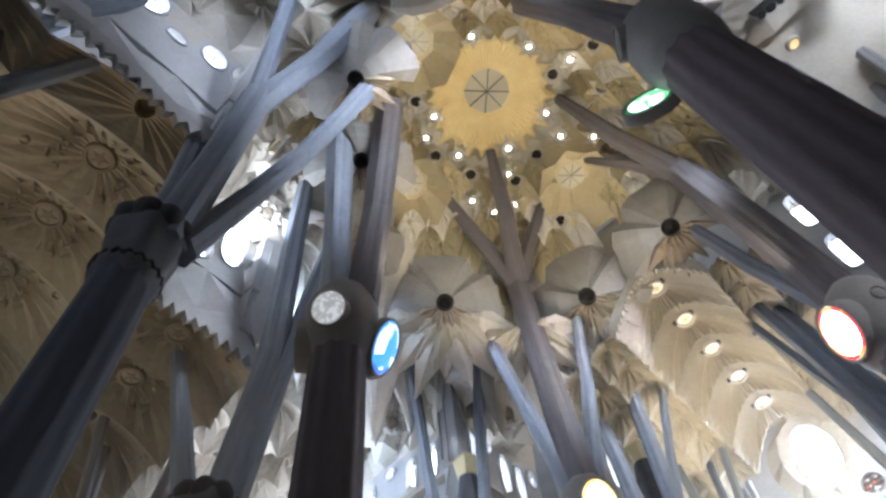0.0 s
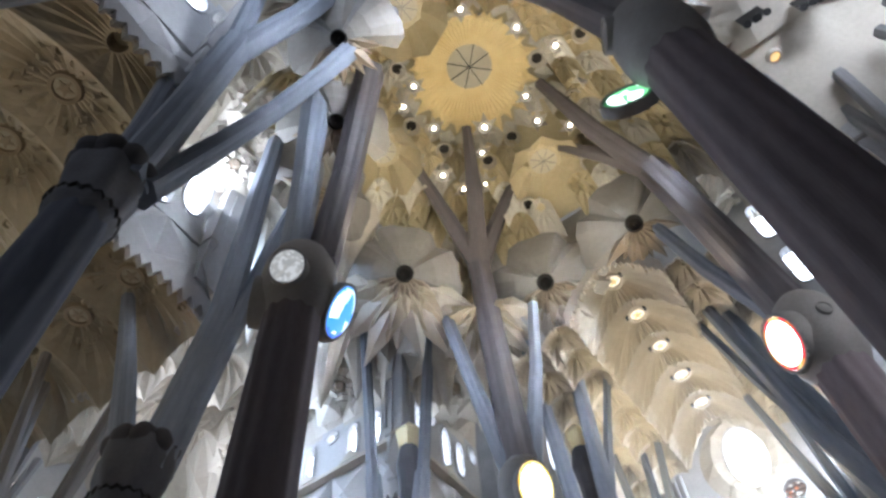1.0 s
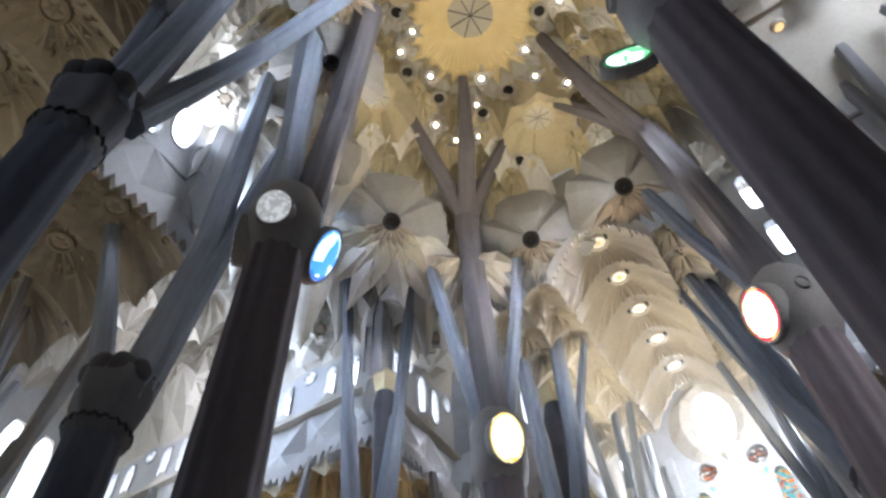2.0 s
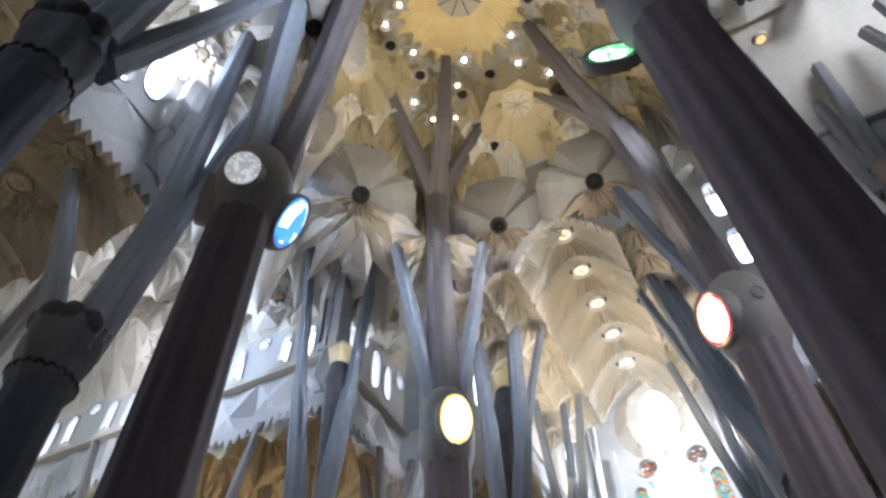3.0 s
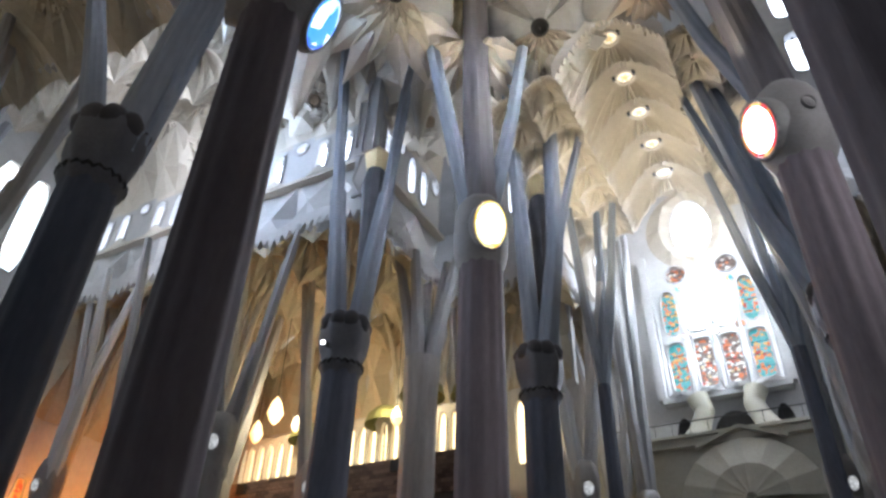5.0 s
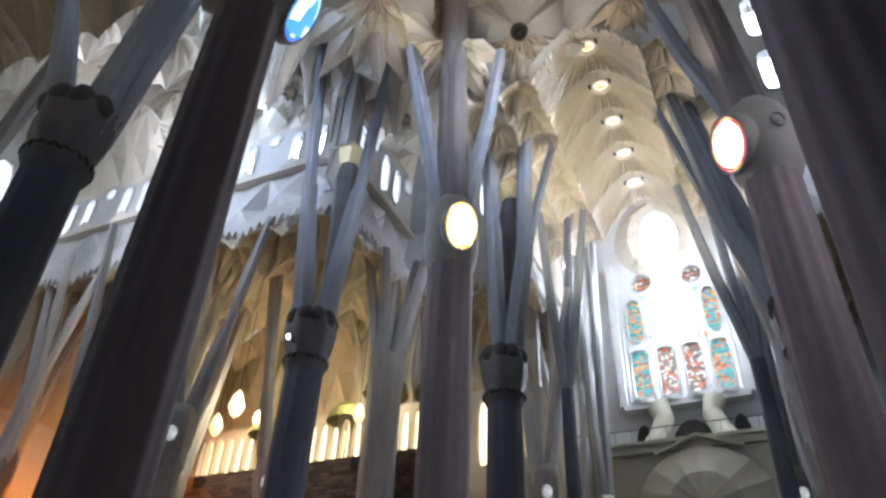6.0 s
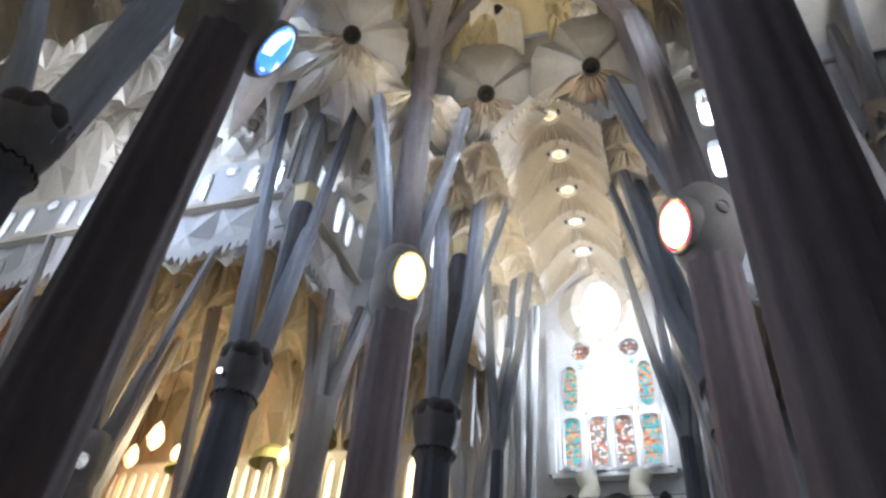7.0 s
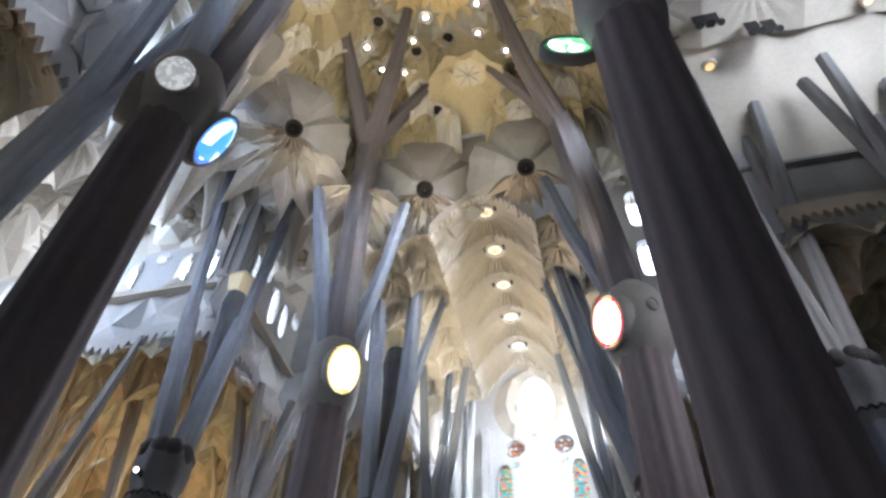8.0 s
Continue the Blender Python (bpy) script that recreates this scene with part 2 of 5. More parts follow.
def lathe(profile, n=32, pleat=0.0, teeth=0):
    """Turns (r, z) pairs round the z axis; pleat folds it, more towards the rim."""
    V, F = [], []
    top = max(p[0] for p in profile)
    for r, z in profile:
        for k in range(n):
            a = 2 * pi * k / n
            s = 1 if k % 2 else -1
            q = pleat * s * r / top
            V.append((r * cos(a), r * sin(a), z + q))
    for i in range(len(profile) - 1):
        for k in range(n):
            a, b = i * n + k, i * n + (k + 1) % n
            F.append((a, b, b + n, a + n))
    return V, F


def star_cell(cx, cy, w, h, base, drop, n=32, hole=0.45, fold=0.35, rings=5, turn=0.0):
    """One hyperboloid of a vault: a neck at the middle, folded petals that fall to the sides of its rectangle."""
    V, F = [], []
    zc = base(cx, cy)
    for i in range(rings + 1):
        f = i / rings
        for k in range(n):
            a = 2 * pi * (k + turn) / n
            c, s = cos(a), sin(a)
            e = 0.5 / max(abs(c), abs(s))
            dx, dy = hole * c + (w * c * e - hole * c) * f, hole * s + (h * s * e - hole * s) * f
            x, y = cx + dx, cy + dy
            long = (2 * hypot(dx / w, dy / h)) ** 2
            fd = fold * (1 if k % 2 else -1) * sin(pi * f) * (1.3 if k % 4 == 1 else 0.7)
            V.append((x, y, base(x, y) - drop * long + fd))
    for i in range(rings):
        for k in range(n):
            a, b = i * n + k, i * n + (k + 1) % n
            F.append((a, b, b + n, a + n))
    m = len(V)
    for k in range(n):
        x, y, zz = V[k]
        V.append((x, y, zc + 0.8))
    for k in range(n):
        F.append((k, m + k, m + (k + 1) % n, (k + 1) % n))
    F.append(tuple(range(m, m + n)))
    return V, F


def fins(cx, cy, z, r0, r1, n, high=0.25, wide=0.12):
    """Small leaf teeth that stand round a vault's opening."""
    V, F = [], []
    for k in range(n):
        a = 2 * pi * k / n
        for s in (-1, 1):
            b = a + s * wide / r0
            V.append((cx + r0 * cos(b), cy + r0 * sin(b), z))
        V.append((cx + r1 * cos(a), cy + r1 * sin(a), z - high * 0.2))
        V.append((cx + (r0 + r1) / 2 * cos(a), cy + (r0 + r1) / 2 * sin(a), z - high))
        i = 4 * k
        F += [(i, i + 3, i + 2), (i + 1, i + 2, i + 3), (i, i + 1, i + 3)]
    return V, F


def saw(p0, p1, z, high, teeth, depth=0.7, thick=0.3, lobe=0.0, bay=7.8):
    """A hanging fascia whose lower edge is cut into teeth."""
    a, b = Vector((*p0, 0)), Vector((*p1, 0))
    d = b - a
    nrm = Vector((-d.y, d.x, 0)).normalized() * thick
    V, F = [], []
    for off in (Vector(), nrm):
        for i in range(2 * teeth + 1):
            q = a + d * (i / (2 * teeth)) + off
            up = lobe * abs(sin(pi * d.length * i / (2 * teeth) / bay))
            V.append((q.x, q.y, z + high + up))
            V.append((q.x, q.y, z + up - (depth * (0.7 + 0.5 * ((i * 7) % 5) / 5) if i % 2 else 0)))
    m = 2 * (2 * teeth + 1)
    for i in range(2 * teeth):
        j = 2 * i
        F += [(j, j + 1, j + 3, j + 2), (m + j, m + j + 2, m + j + 3, m + j + 1), (j + 1, m + j + 1, m + j + 3, j + 3), (j, j + 2, m + j + 2, m + j)]
    return V, F


def ring_panel(w, h, hw, hh, thick, n=32, square=0.0):
    """An upright wall panel (in x and z, centred) with a round-headed or oval opening through it."""
    V, F = [], []
    for y in (0.0, thick):
        for outer in (0, 1):
            for k in range(n):
                a = 2 * pi * k / n
                c, s = cos(a), sin(a)
                p = 2.0 + square
                if outer:
                    e = 0.5 / max(abs(c), abs(s))
                    V.append((w * c * e, y, h * s * e))
                else:
                    e = (abs(c) ** p + abs(s) ** p) ** (-1 / p)
                    V.append((hw * c * e, y, hh * s * e))
    for k in range(n):
        q = (k + 1) % n
        F.append((k, q, n + q, n + k))
        F.append((2 * n + k, 3 * n + k, 3 * n + q, 2 * n + q))
        F.append((k, 2 * n + k, 2 * n + q, q))
    return V, F


def disc(rx, ry, n=28, dome=0.0):
    V, F = [(0, 0, dome)], []
    for r in (0.55, 1.0):
        for k in range(n):
            a = 2 * pi * k / n
            V.append((rx * r * cos(a), ry * r * sin(a), dome * (1 - r * r)))
    for k in range(n):
        q = (k + 1) % n
        F.append((0, 1 + k, 1 + q))
        F.append((1 + k, 1 + n + k, 1 + n + q, 1 + q))
    return V, F


def facing(place, way, up=(0, 0, 1)):
    """A pose whose z axis points along way."""
    w = Vector(way).normalized()
    x = Vector(up).cross(w).normalized()
    m = Matrix((x, w.cross(x), w)).transposed().to_4x4()
    return Matrix.Translation(place) @ m


# ---- setting: floor, outer shell ----
tagged(link("floor", *box(-75, -45, -0.4, 45, 75, 0), FLOOR), "pale stone floor of the basilica", "floor", kind="structure")
for nm, b in (("wall_north", box(-76, 75, 0, 46, 76, 66)), ("wall_south", box(-76, -46, 0, 46, -45, 66)),
              ("wall_west", box(-76, -45, 0, -75, 75, 66)), ("wall_east", box(45, -45, 0, 46, 75, 66))):
    tagged(link(nm, *b, WALLSTONE), "plain pale stone outer wall", "wall", kind="structure")
tagged(link("roof", *box(-76, -46, 66, 46, 76, 67), WALLSTONE), "plain pale stone roof slab", "roof", kind="structure")

# ---- vaults ----
def ceiling(name, geo, mat, label):
    return tagged(link(name, *geo, mat), label, "vault", kind="structure")


def level(z):
    return lambda x, y: z


def tiled(x0, x1, y0, y1, base, drop=1.3, pitch=3.9, n=24, hole=0.36, fold=0.4, teeth=False, skip=lambda x, y: False):
    nx, ny = max(1, round((x1 - x0) / pitch)), max(1, round((y1 - y0) / pitch))
    w, h = (x1 - x0) / nx, (y1 - y0) / ny
    g = []
    for i in range(nx):
        for j in range(ny):
            x, y = x0 + (i + .5) * w, y0 + (j + .5) * h
            if skip(x, y):
                continue
            g.append(star_cell(x, y, w, h, base, drop, n, hole, fold))
            if teeth:
                g.append(fins(x, y, base(x, y) - 0.3, 0.75, 1.15, 12))
    return join(*g)


# low vaults of the aisles, with the leaf teeth round their openings
AISLE = level(30.6)
ceiling("aisle_vault_west", join(
    *[star_cell(x, 0.1 + 7.85 * j, w, 7.85, AISLE, 1.3, 40, 0.42, 0.16) for j in (-3, -2, -1, 0) for x, w in ((-14.05, 2.3), (-17.1, 3.8), (-20.9, 3.8), (-24.7, 3.8), (-28.5, 3.8), (-32.3, 3.8))],
    *[fins(x, 0.1 + 7.85 * j + q, 30.0, 1.15, 1.7, 16, 0.35) for j in (-1, 0) for q in (-2.6, 0, 2.6) for x in (-17.1, -20.9, -24.7)],
    *[star_cell(x, 7.95, 3.8, 7.85, AISLE, 1.3, 40, 0.42, 0.16) for x in (-22.2, -26.0, -29.8, -33.6)],
    *[fins(x, 7.95 + q, 30.0, 1.15, 1.7, 16, 0.35) for q in (-2.6, 0, 2.6) for x in (-22.2, -26.0)]), VAULT_TAN, "tan stone aisle vault of folded star hyperboloids")
ceiling("aisle_vault_north", join(tiled(-52.4, -21.2, 28, 39, AISLE, 1.2, 3.9, teeth=True), tiled(-52.2, -12.7, 39, 54.4, AISLE, 1.2, 3.9, teeth=True)), VAULT_TAN, "tan stone aisle vault of folded star hyperboloids")
ceiling("aisle_vault_east", join(tiled(10.8, 42, 26.2, 39, AISLE, 1.2, 3.9, teeth=True), tiled(2.5, 42, 39, 54.4, AISLE, 1.2, 3.9, teeth=True)), VAULT_TAN, "tan stone aisle vault of folded star hyperboloids")
ceiling("aisle_vault_south", tiled(3, 42, -30, 4, AISLE), VAULT_TAN, "tan stone aisle vault of folded star hyperboloids")


# transept vault: a row of arched shells with roundels along the crown
def shell(cx, cy, w, h, z, drop, n=32, hole=0.45, fold=0.3, rings=6):
    """One arched shell: folds run from the neck and fall steeply to its two sides."""
    V, F = [], []
    for i in range(rings + 1):
        f = i / rings
        for k in range(n):
            a = 2 * pi * (k + 0.5) / n
            c, s = cos(a), sin(a)
            edge = min(w / 2 / max(abs(c), 1e-6), h / 2 / max(abs(s), 1e-6))
            r = hole + (edge - hole) * f
            q = abs(r * c) / (w / 2)
            p = r * s / (h / 2)
            fd = fold * (1 if k % 2 else -1) * f * (0.6 + 0.4 * (k % 4 == 1)) * (0.3 if f > 0.95 else 1)
            V.append((cx + r * c, cy + r * s, z - drop * q ** 1.7 - 0.55 * p * p + fd))
    for i in range(rings):
        for k in range(n):
            a, b = i * n + k, i * n + (k + 1) % n
            F.append((a, b, b + n, a + n))
    return V, F


def flank(x, y):
    return 38.0 - 0.3 * (abs(x + 5.2) - 3.4)


ceiling("transept_vault", join(*[shell(-5.2 + q, 30.9 + 3.65 * j, w, 3.75, zz, dr, 64, h, 0.5)
        for j in range(5) for q, w, h, zz, dr in ((0, 6.8, 0.5, 40.7, 3.6),)],
        tiled(-13.4, -8.6, 29.05, 47.3, flank, 0.7, 2.4, 24, 0.16, 0.22), tiled(-1.8, 3.0, 29.05, 47.3, flank, 0.7, 2.4, 24, 0.16, 0.22)), VAULT, "cream stone transept vault of arched folded shells")
ceiling("transept_vault_end", tiled(-13.4, 3.0, 46.5, 54.4, level(47.0), 1.5, 4.0), VAULT, "pale stone vault of folded star hyperboloids")
tagged(link("spandrel_end", *box(-13.4, 47.0, 41.2, 3.0, 47.4, 46.5), VAULT), "pale plain stone spandrel wall", "wall", kind="structure")


def transept_base(x, y):
    return 40.9 - 3.6 * (abs(x + 5.2) / 3.4) ** 1.7


fv, ff = saw((-8.7, 28.97), (-1.7, 28.97), 0, 1.3, 22, 0.4, 0.25)
ceiling("transept_arch", ([(x, y, transept_base(x, y) + z - 0.7) for x, y, z in fv], ff), VAULT, "cream stone arch edge cut into small teeth")


SKYLIGHTS = ((-5.3, 25.1), (-14.3, 16.8), (-6.9, 9.6))


# crossing vault: a shallow dome of small hyperboloids round the oculus
def dome(x, y):
    d = max(abs(x + 6.3), abs(y - 17.5)) * 0.55 + hypot(x + 6.3, y - 17.5) * 0.45
    return 55.2 - 0.082 * d * d


def crossing_cells(pale):
    """Uneven star cells; every third one is of paler stone."""
    rnd = random.Random(11)
    g = []
    for i in range(12):
        for j in range(12):
            x, y = -16.8 + 1.75 * (i + .5), 7.0 + 1.75 * (j + .5)
            drop, fold, hole = 0.35 + 0.9 * rnd.random(), 0.22 + 0.3 * rnd.random(), 0.18 + 0.2 * rnd.random()
            if hypot(x + 6.3, y - 17.5) < 5.6 or min(hypot(x - a, y - b) for a, b in SKYLIGHTS) < 2.2:
                continue
            if ((i + 2 * j) % 3 == 0) == pale:
                g.append(star_cell(x, y, 1.75, 1.75, dome, drop, 16, hole, fold, 4))
    return join(*g)


ceiling("crossing_vault", crossing_cells(False), VAULT_GOLD, "ochre and gold crossing vault of many star hyperboloids")
ceiling("crossing_vault_stars", crossing_cells(True), VAULT_PALE, "pale faceted star cells of the crossing vault")

gn = 14
bv = [(-17.0 + 21.4 * i / gn, 6.8 + 21.4 * j / gn, dome(-17.0 + 21.4 * i / gn, 6.8 + 21.4 * j / gn) + 0.9) for j in range(gn + 1) for i in range(gn + 1)]
bf = [(j * (gn + 1) + i, j * (gn + 1) + i + 1, (j + 1) * (gn + 1) + i + 1, (j + 1) * (gn + 1) + i) for j in range(gn) for i in range(gn) if hypot(-17.0 + 21.4 * (i + .5) / gn + 6.3, 6.8 + 21.4 * (j + .5) / gn - 17.5) > 3.4]
ceiling("crossing_vault_backing", (bv, bf), VAULT_GOLD, "ochre back of the crossing vault")

# high vaults of nave and arms
HIGH = level(46.0)
ceiling("nave_vault", tiled(-13.5, 4.2, -30, 7.0, HIGH, 1.5, 4.1), VAULT, "pale stone vault of folded star hyperboloids")
ceiling("arm_vault_west", join(tiled(-52, -16.8, 7.0, 28.6, HIGH, 1.6, 4.0), tiled(-21.6, -13.4, 28.6, 39.4, HIGH, 1.6, 4.0), tiled(-21, -13.5, 3.6, 7.0, HIGH, 1.5, 5.0)), VAULT, "pale stone vault of folded star hyperboloids")
ceiling("arm_vault_east", join(tiled(4.2, 42, 4.0, 24.0, HIGH, 0.35, 6.6, 32, 0.3, 0.04), tiled(3.0, 11.0, 28.6, 39.4, HIGH, 1.2, 4.0, fold=0.2)), VAULT, "pale stone vault of folded star hyperboloids")
for nm, b in (("spandrel_north", box(-13.4, 29.3, 40.9, 3.0, 29.8, 48)), ("spandrel_transept_west", box(-13.9, 39.4, 33.5, -13.2, 54.4, 46)), ("spandrel_transept_east", box(2.4, 39, 33.5, 3.0, 54.4, 46))):
    tagged(link(nm, *b, VAULT), "pale plain stone spandrel wall", "wall", kind="structure")


# ---- edges of the aisles: toothed fascia, folded wall, window band, daylight outside ----
def facet_wall(length, z0, z1, lean, pitch=3.6):
    """A folded wall of leaning, uneven triangles."""
    n = max(1, round(length / pitch))
    V, F = [], []
    rows = 2
    w = 2 * n + 1
    for i in range(rows + 1):
        f = i / rows
        for k in range(w):
            inner = 0 < k < w - 1
            q = (0.75 if (k + i) % 2 else 0.0) * (0.6 + 0.8 * random.random()) * (1 if i == 1 else 0.35)
            jog = (random.random() - 0.5) * 0.5 * length / (2 * n) if inner and i == 1 else 0.0
            V.append((length * k / (2 * n) + jog, lean * f + q, z0 + (z1 - z0) * (f + (0.14 * (random.random() - 0.5) if i == 1 else 0))))
    for i in range(rows):
        for k in range(2 * n):
            p = i * w + k
            if (k + i) % 2:
                F += [(p, p + 1, p + w), (p + 1, p + w + 1, p + w)]
            else:
                F += [(p, p + 1, p + w + 1), (p, p + w + 1, p + w)]
    return V, F


COUNT = {"window": 0, "edge": 0}


def frame_ring(hw, hh, square, wide=0.14, deep=0.25, n=32):
    V, F = [], []
    for e, y in ((0.0, 0.0), (wide, 0.0), (wide, deep), (0.0, deep)):
        for k in range(n):
            a = 2 * pi * (k + .5) / n
            p = 2.0 + square
            r = (abs(cos(a) / (hw + e)) ** p + abs(sin(a) / (hh + e)) ** p) ** (-1 / p)
            V.append((r * cos(a), y - 0.1, r * sin(a)))
    for i in range(4):
        for k in range(n):
            q = (k + 1) % n
            j = (i + 1) % 4
            F.append((i * n + k, i * n + q, j * n + q, j * n + k))
    return V, F


def aisle_edge(p0, p1, openings, gables=False, z0=29.6, z1=34.8, z2=44.6, mat=None):
    """openings: shapes (half width, half height, height of the centre, squareness, lean) taken in turn along the band."""
    COUNT["edge"] += 1
    a, b = Vector(p0), Vector(p1)
    length = (b - a).length
    m = pose(a.x, a.y, 0, 0, 0, math.degrees(atan2(b.y - a.y, b.x - a.x)))
    mat = mat or WALLSTONE
    tagged(link("trim_edge_%d" % COUNT["edge"], *moved(saw((0, 0), (length, 0), z0, 0.7, max(4, round(length / 0.6)), 0.72, 0.35, 0.75 if length > 10 else 0.0), m), mat), "pale stone fascia cut into teeth", "fascia", kind="structure")
    tagged(link("wall_fold_%d" % COUNT["edge"], *moved(facet_wall(length, z0 + 0.25, z1, 0.9), m), mat), "pale folded stone wall above the aisle", "wall", kind="structure")
    ledge = [box(0, 0.35, z1 - 0.12, length, 1.0, z1 + 0.16)]
    for k in range(max(1, round(length / 4.0))):
        ledge.append(moved(([(-1.0, 0.3, 0.1), (1.0, 0.3, 0.1), (0, 0.3, 0.9), (-1.0, 0.95, 0.1), (1.0, 0.95, 0.1), (0, 0.95, 0.9)], [(0, 1, 2), (5, 4, 3), (0, 3, 4, 1), (1, 4, 5, 2), (2, 5, 3, 0)]), pose(4.0 * k + 2.0, 0, z1)) if length > 4.2 * (k + 0.8) else box(0, 0.36, z1, 0.2, 0.9, z1 + 0.15))
    if gables:
        tagged(link("trim_ledge_%d" % COUNT["edge"], *moved(join(*ledge), m), VAULT), "cream stone ledge with low gables", "ledge", kind="structure")
    n = max(1, round(length / 2.0))
    w = length / n
    g, tops = [], []
    spots = []
    for i in range(n):
        hw, hh, zc, sq, lean = openings[i % len(openings)]
        zc = min(max(zc, z1 + hh + 0.3), z2 - hh - 0.3)
        cxl = (i + .5) * w
        panel = ring_panel(w, 2 * hh + 0.8, min(hw, w * .42), hh, 0.6, 32, sq)
        g.append(moved(panel, pose(cxl, 0.9, zc)))
        lo, hi = zc - hh - 0.4, zc + hh + 0.4
        if lo > z1:
            g.append(box(i * w, 0.9, z1, (i + 1) * w, 1.5, lo))
        if hi < z2:
            tops.append((i, hi))
        spots.append((cxl, zc, min(hw, w * .42), hh, sq))
    tagged(link("wall_band_%d" % COUNT["edge"], *moved(join(*g), m), mat), "pale stone clerestory wall pierced by windows", "wall", kind="structure")
    if tops:
        crest = max(h for i, h in tops)
        g = [box(i * w, 0.9, h, (i + 1) * w, 1.5, crest) for i, h in tops if h < crest - 0.02]
        g.append(moved(facet_wall(length, crest, z2 + 0.8, -1.9, 2.6), pose(0, 0.9, 0)))
        tagged(link("wall_upper_%d" % COUNT["edge"], *moved(join(*g), m), VAULT), "cream folded stone above the windows", "wall", kind="structure")
    for cxl, zc, hw, hh, sq in spots:
        COUNT["window"] += 1
        wdw = new("window_%d" % COUNT["window"])
        wdw.matrix_basis = m @ pose(cxl, 0.9, zc)
        tagged(wdw, "small clear window in pale stone, bright with daylight", "window", kind="structure")
        part("window_frame", frame_ring(hw, hh, sq), WALLSTONE, wdw)
        part("mullion", box(-0.03, 0.3, -hh, 0.03, 0.36, hh), IRON, wdw)
    tagged(link("backdrop_%d" % COUNT["edge"], *moved(box(1.7, 2.2, z1, length - 1.7, 2.3, z2 - 0.3), m), SKYGLOW), "bright daylight outside the windows", "sky", kind="structure")


SLIT, TALL, OVAL, PORT = (0.46, 1.55, 37.1, 2.0, 0), (0.52, 1.9, 37.8, 1.0, 0), (0.55, 0.85, 39.6, 0, 0), (0.5, 0.5, 38.6, 0, 0)
aisle_edge((-12.9, -30), (-12.9, 4), [(0.7, 1.2, 40, 0, 0), (0.85, 1.6, 40.4, 0, 0), PORT])
aisle_edge((-12.9, 4), (-20.3, 4), [PORT])
aisle_edge((-20.3, 4), (-20.3, 11.5), [(0.78, 1.7, 37.0, 0, 0), (0.7, 1.0, 36.4, 0, 0), (0.78, 2.3, 38.8, 0.5, 0)])
aisle_edge((-20.3, 11.5), (-52, 11.5), [TALL])
aisle_edge((-52, 28), (-21.2, 28), [SLIT, SLIT, SLIT, PORT], True)
aisle_edge((-21.2, 28), (-21.2, 39), [TALL, (0.5, 1.6, 38, 1, 0), OVAL], True)
aisle_edge((-21.2, 39), (-12.7, 39), [(0.5, 1.8, 38, 1, 0), OVAL, TALL])
aisle_edge((-12.7, 39), (-12.7, 54), [OVAL, TALL], z2=36.9 + 4)
cv, cf = [], []
for i in range(9):
    f = i / 8
    for k in range(33):
        x = 4.2 + 37.8 * k / 32
        cv.append((x, 28.3 - 4.6 * f ** 1.6 - 0.35 * (k % 4 == 0) * sin(pi * f), 37.0 + 8.9 * sin(0.5 * pi * f) + 0.2 * sin(k * 2.1)))
for i in range(8):
    cf += [(33 * i + k, 33 * i + k + 1, 33 * i + k + 34, 33 * i + k + 33) for k in range(32)]
tagged(link("ceiling_cove_east", cv, cf, VAULT, smooth=True), "smooth white stone cove over the arm's side", "vault", kind="structure")
# Darker hood stone here paints the shade under the cove.
tagged(link("wall_arm_east", *join(box(10.8, 28.4, 30.3, 42, 28.9, 37.2), box(10.8, 27.9, 36.9, 42, 28.9, 37.15)), HOODSTONE), "plain stone wall under the white cove, grey for its shade", "wall", kind="structure")
tagged(link("trim_edge_east", *saw((42, 26.2), (10.8, 26.2), 29.9, 0.8, 60, 0.5, 0.35, 0.3), LEAFSTONE), "tan stone fascia cut into teeth", "fascia", kind="structure")
aisle_edge((10.8, 39), (10.8, 28), [TALL])
aisle_edge((2.5, 54), (2.5, 39), [OVAL, TALL], z2=36.9 + 4)
aisle_edge((2.5, 39), (10.8, 39), [PORT])

for i, (x0, y0) in enumerate(((-22.6, 28.1), (-21.7, 10.1), (-14.3, 2.6), (-14.1, 39.1), (10.9, 28.1), (2.6, 39.1))):
    tagged(link("wall_corner_%d" % (i + 1), *box(x0, y0, 31.2, x0 + 1.3, y0 + 1.3, 46), WALLSTONE), "pale stone corner pier between window walls", "wall", kind="structure")

# ---- crossing oculus ----
oc = thing("oculus", (-6.3, 17.5, 55.3), "gold mosaic oculus with triangular rays and ribbed skylight", "oculus")
part("disc", lathe([(1.75, 0.3), (2.1, 0.0), (3.0, -0.4), (3.6, -0.7), (4.25, -1.0)], 144, 0.07), GOLD, oc, "gold mosaic dish with fine rays")
part("ray_ring", lathe([(3.45, -0.66), (3.9, -0.88), (4.35, -1.1)], 120, 0.13), GOLD, oc, "ring of fine gold rays")
for k in range(26):
    a = 2 * pi * k / 26
    R, h = (5.35, 0.14) if k % 2 else (4.85, 0.12)
    V = [(4.0 * cos(a - h), 4.0 * sin(a - h), -1.0), (4.0 * cos(a + h), 4.0 * sin(a + h), -1.0), (R * cos(a), R * sin(a), -1.75), (4.4 * cos(a), 4.4 * sin(a), -1.55)]
    part("ray", (V, [(0, 3, 2), (1, 2, 3), (0, 1, 3), (0, 2, 1)]), GOLD, oc)
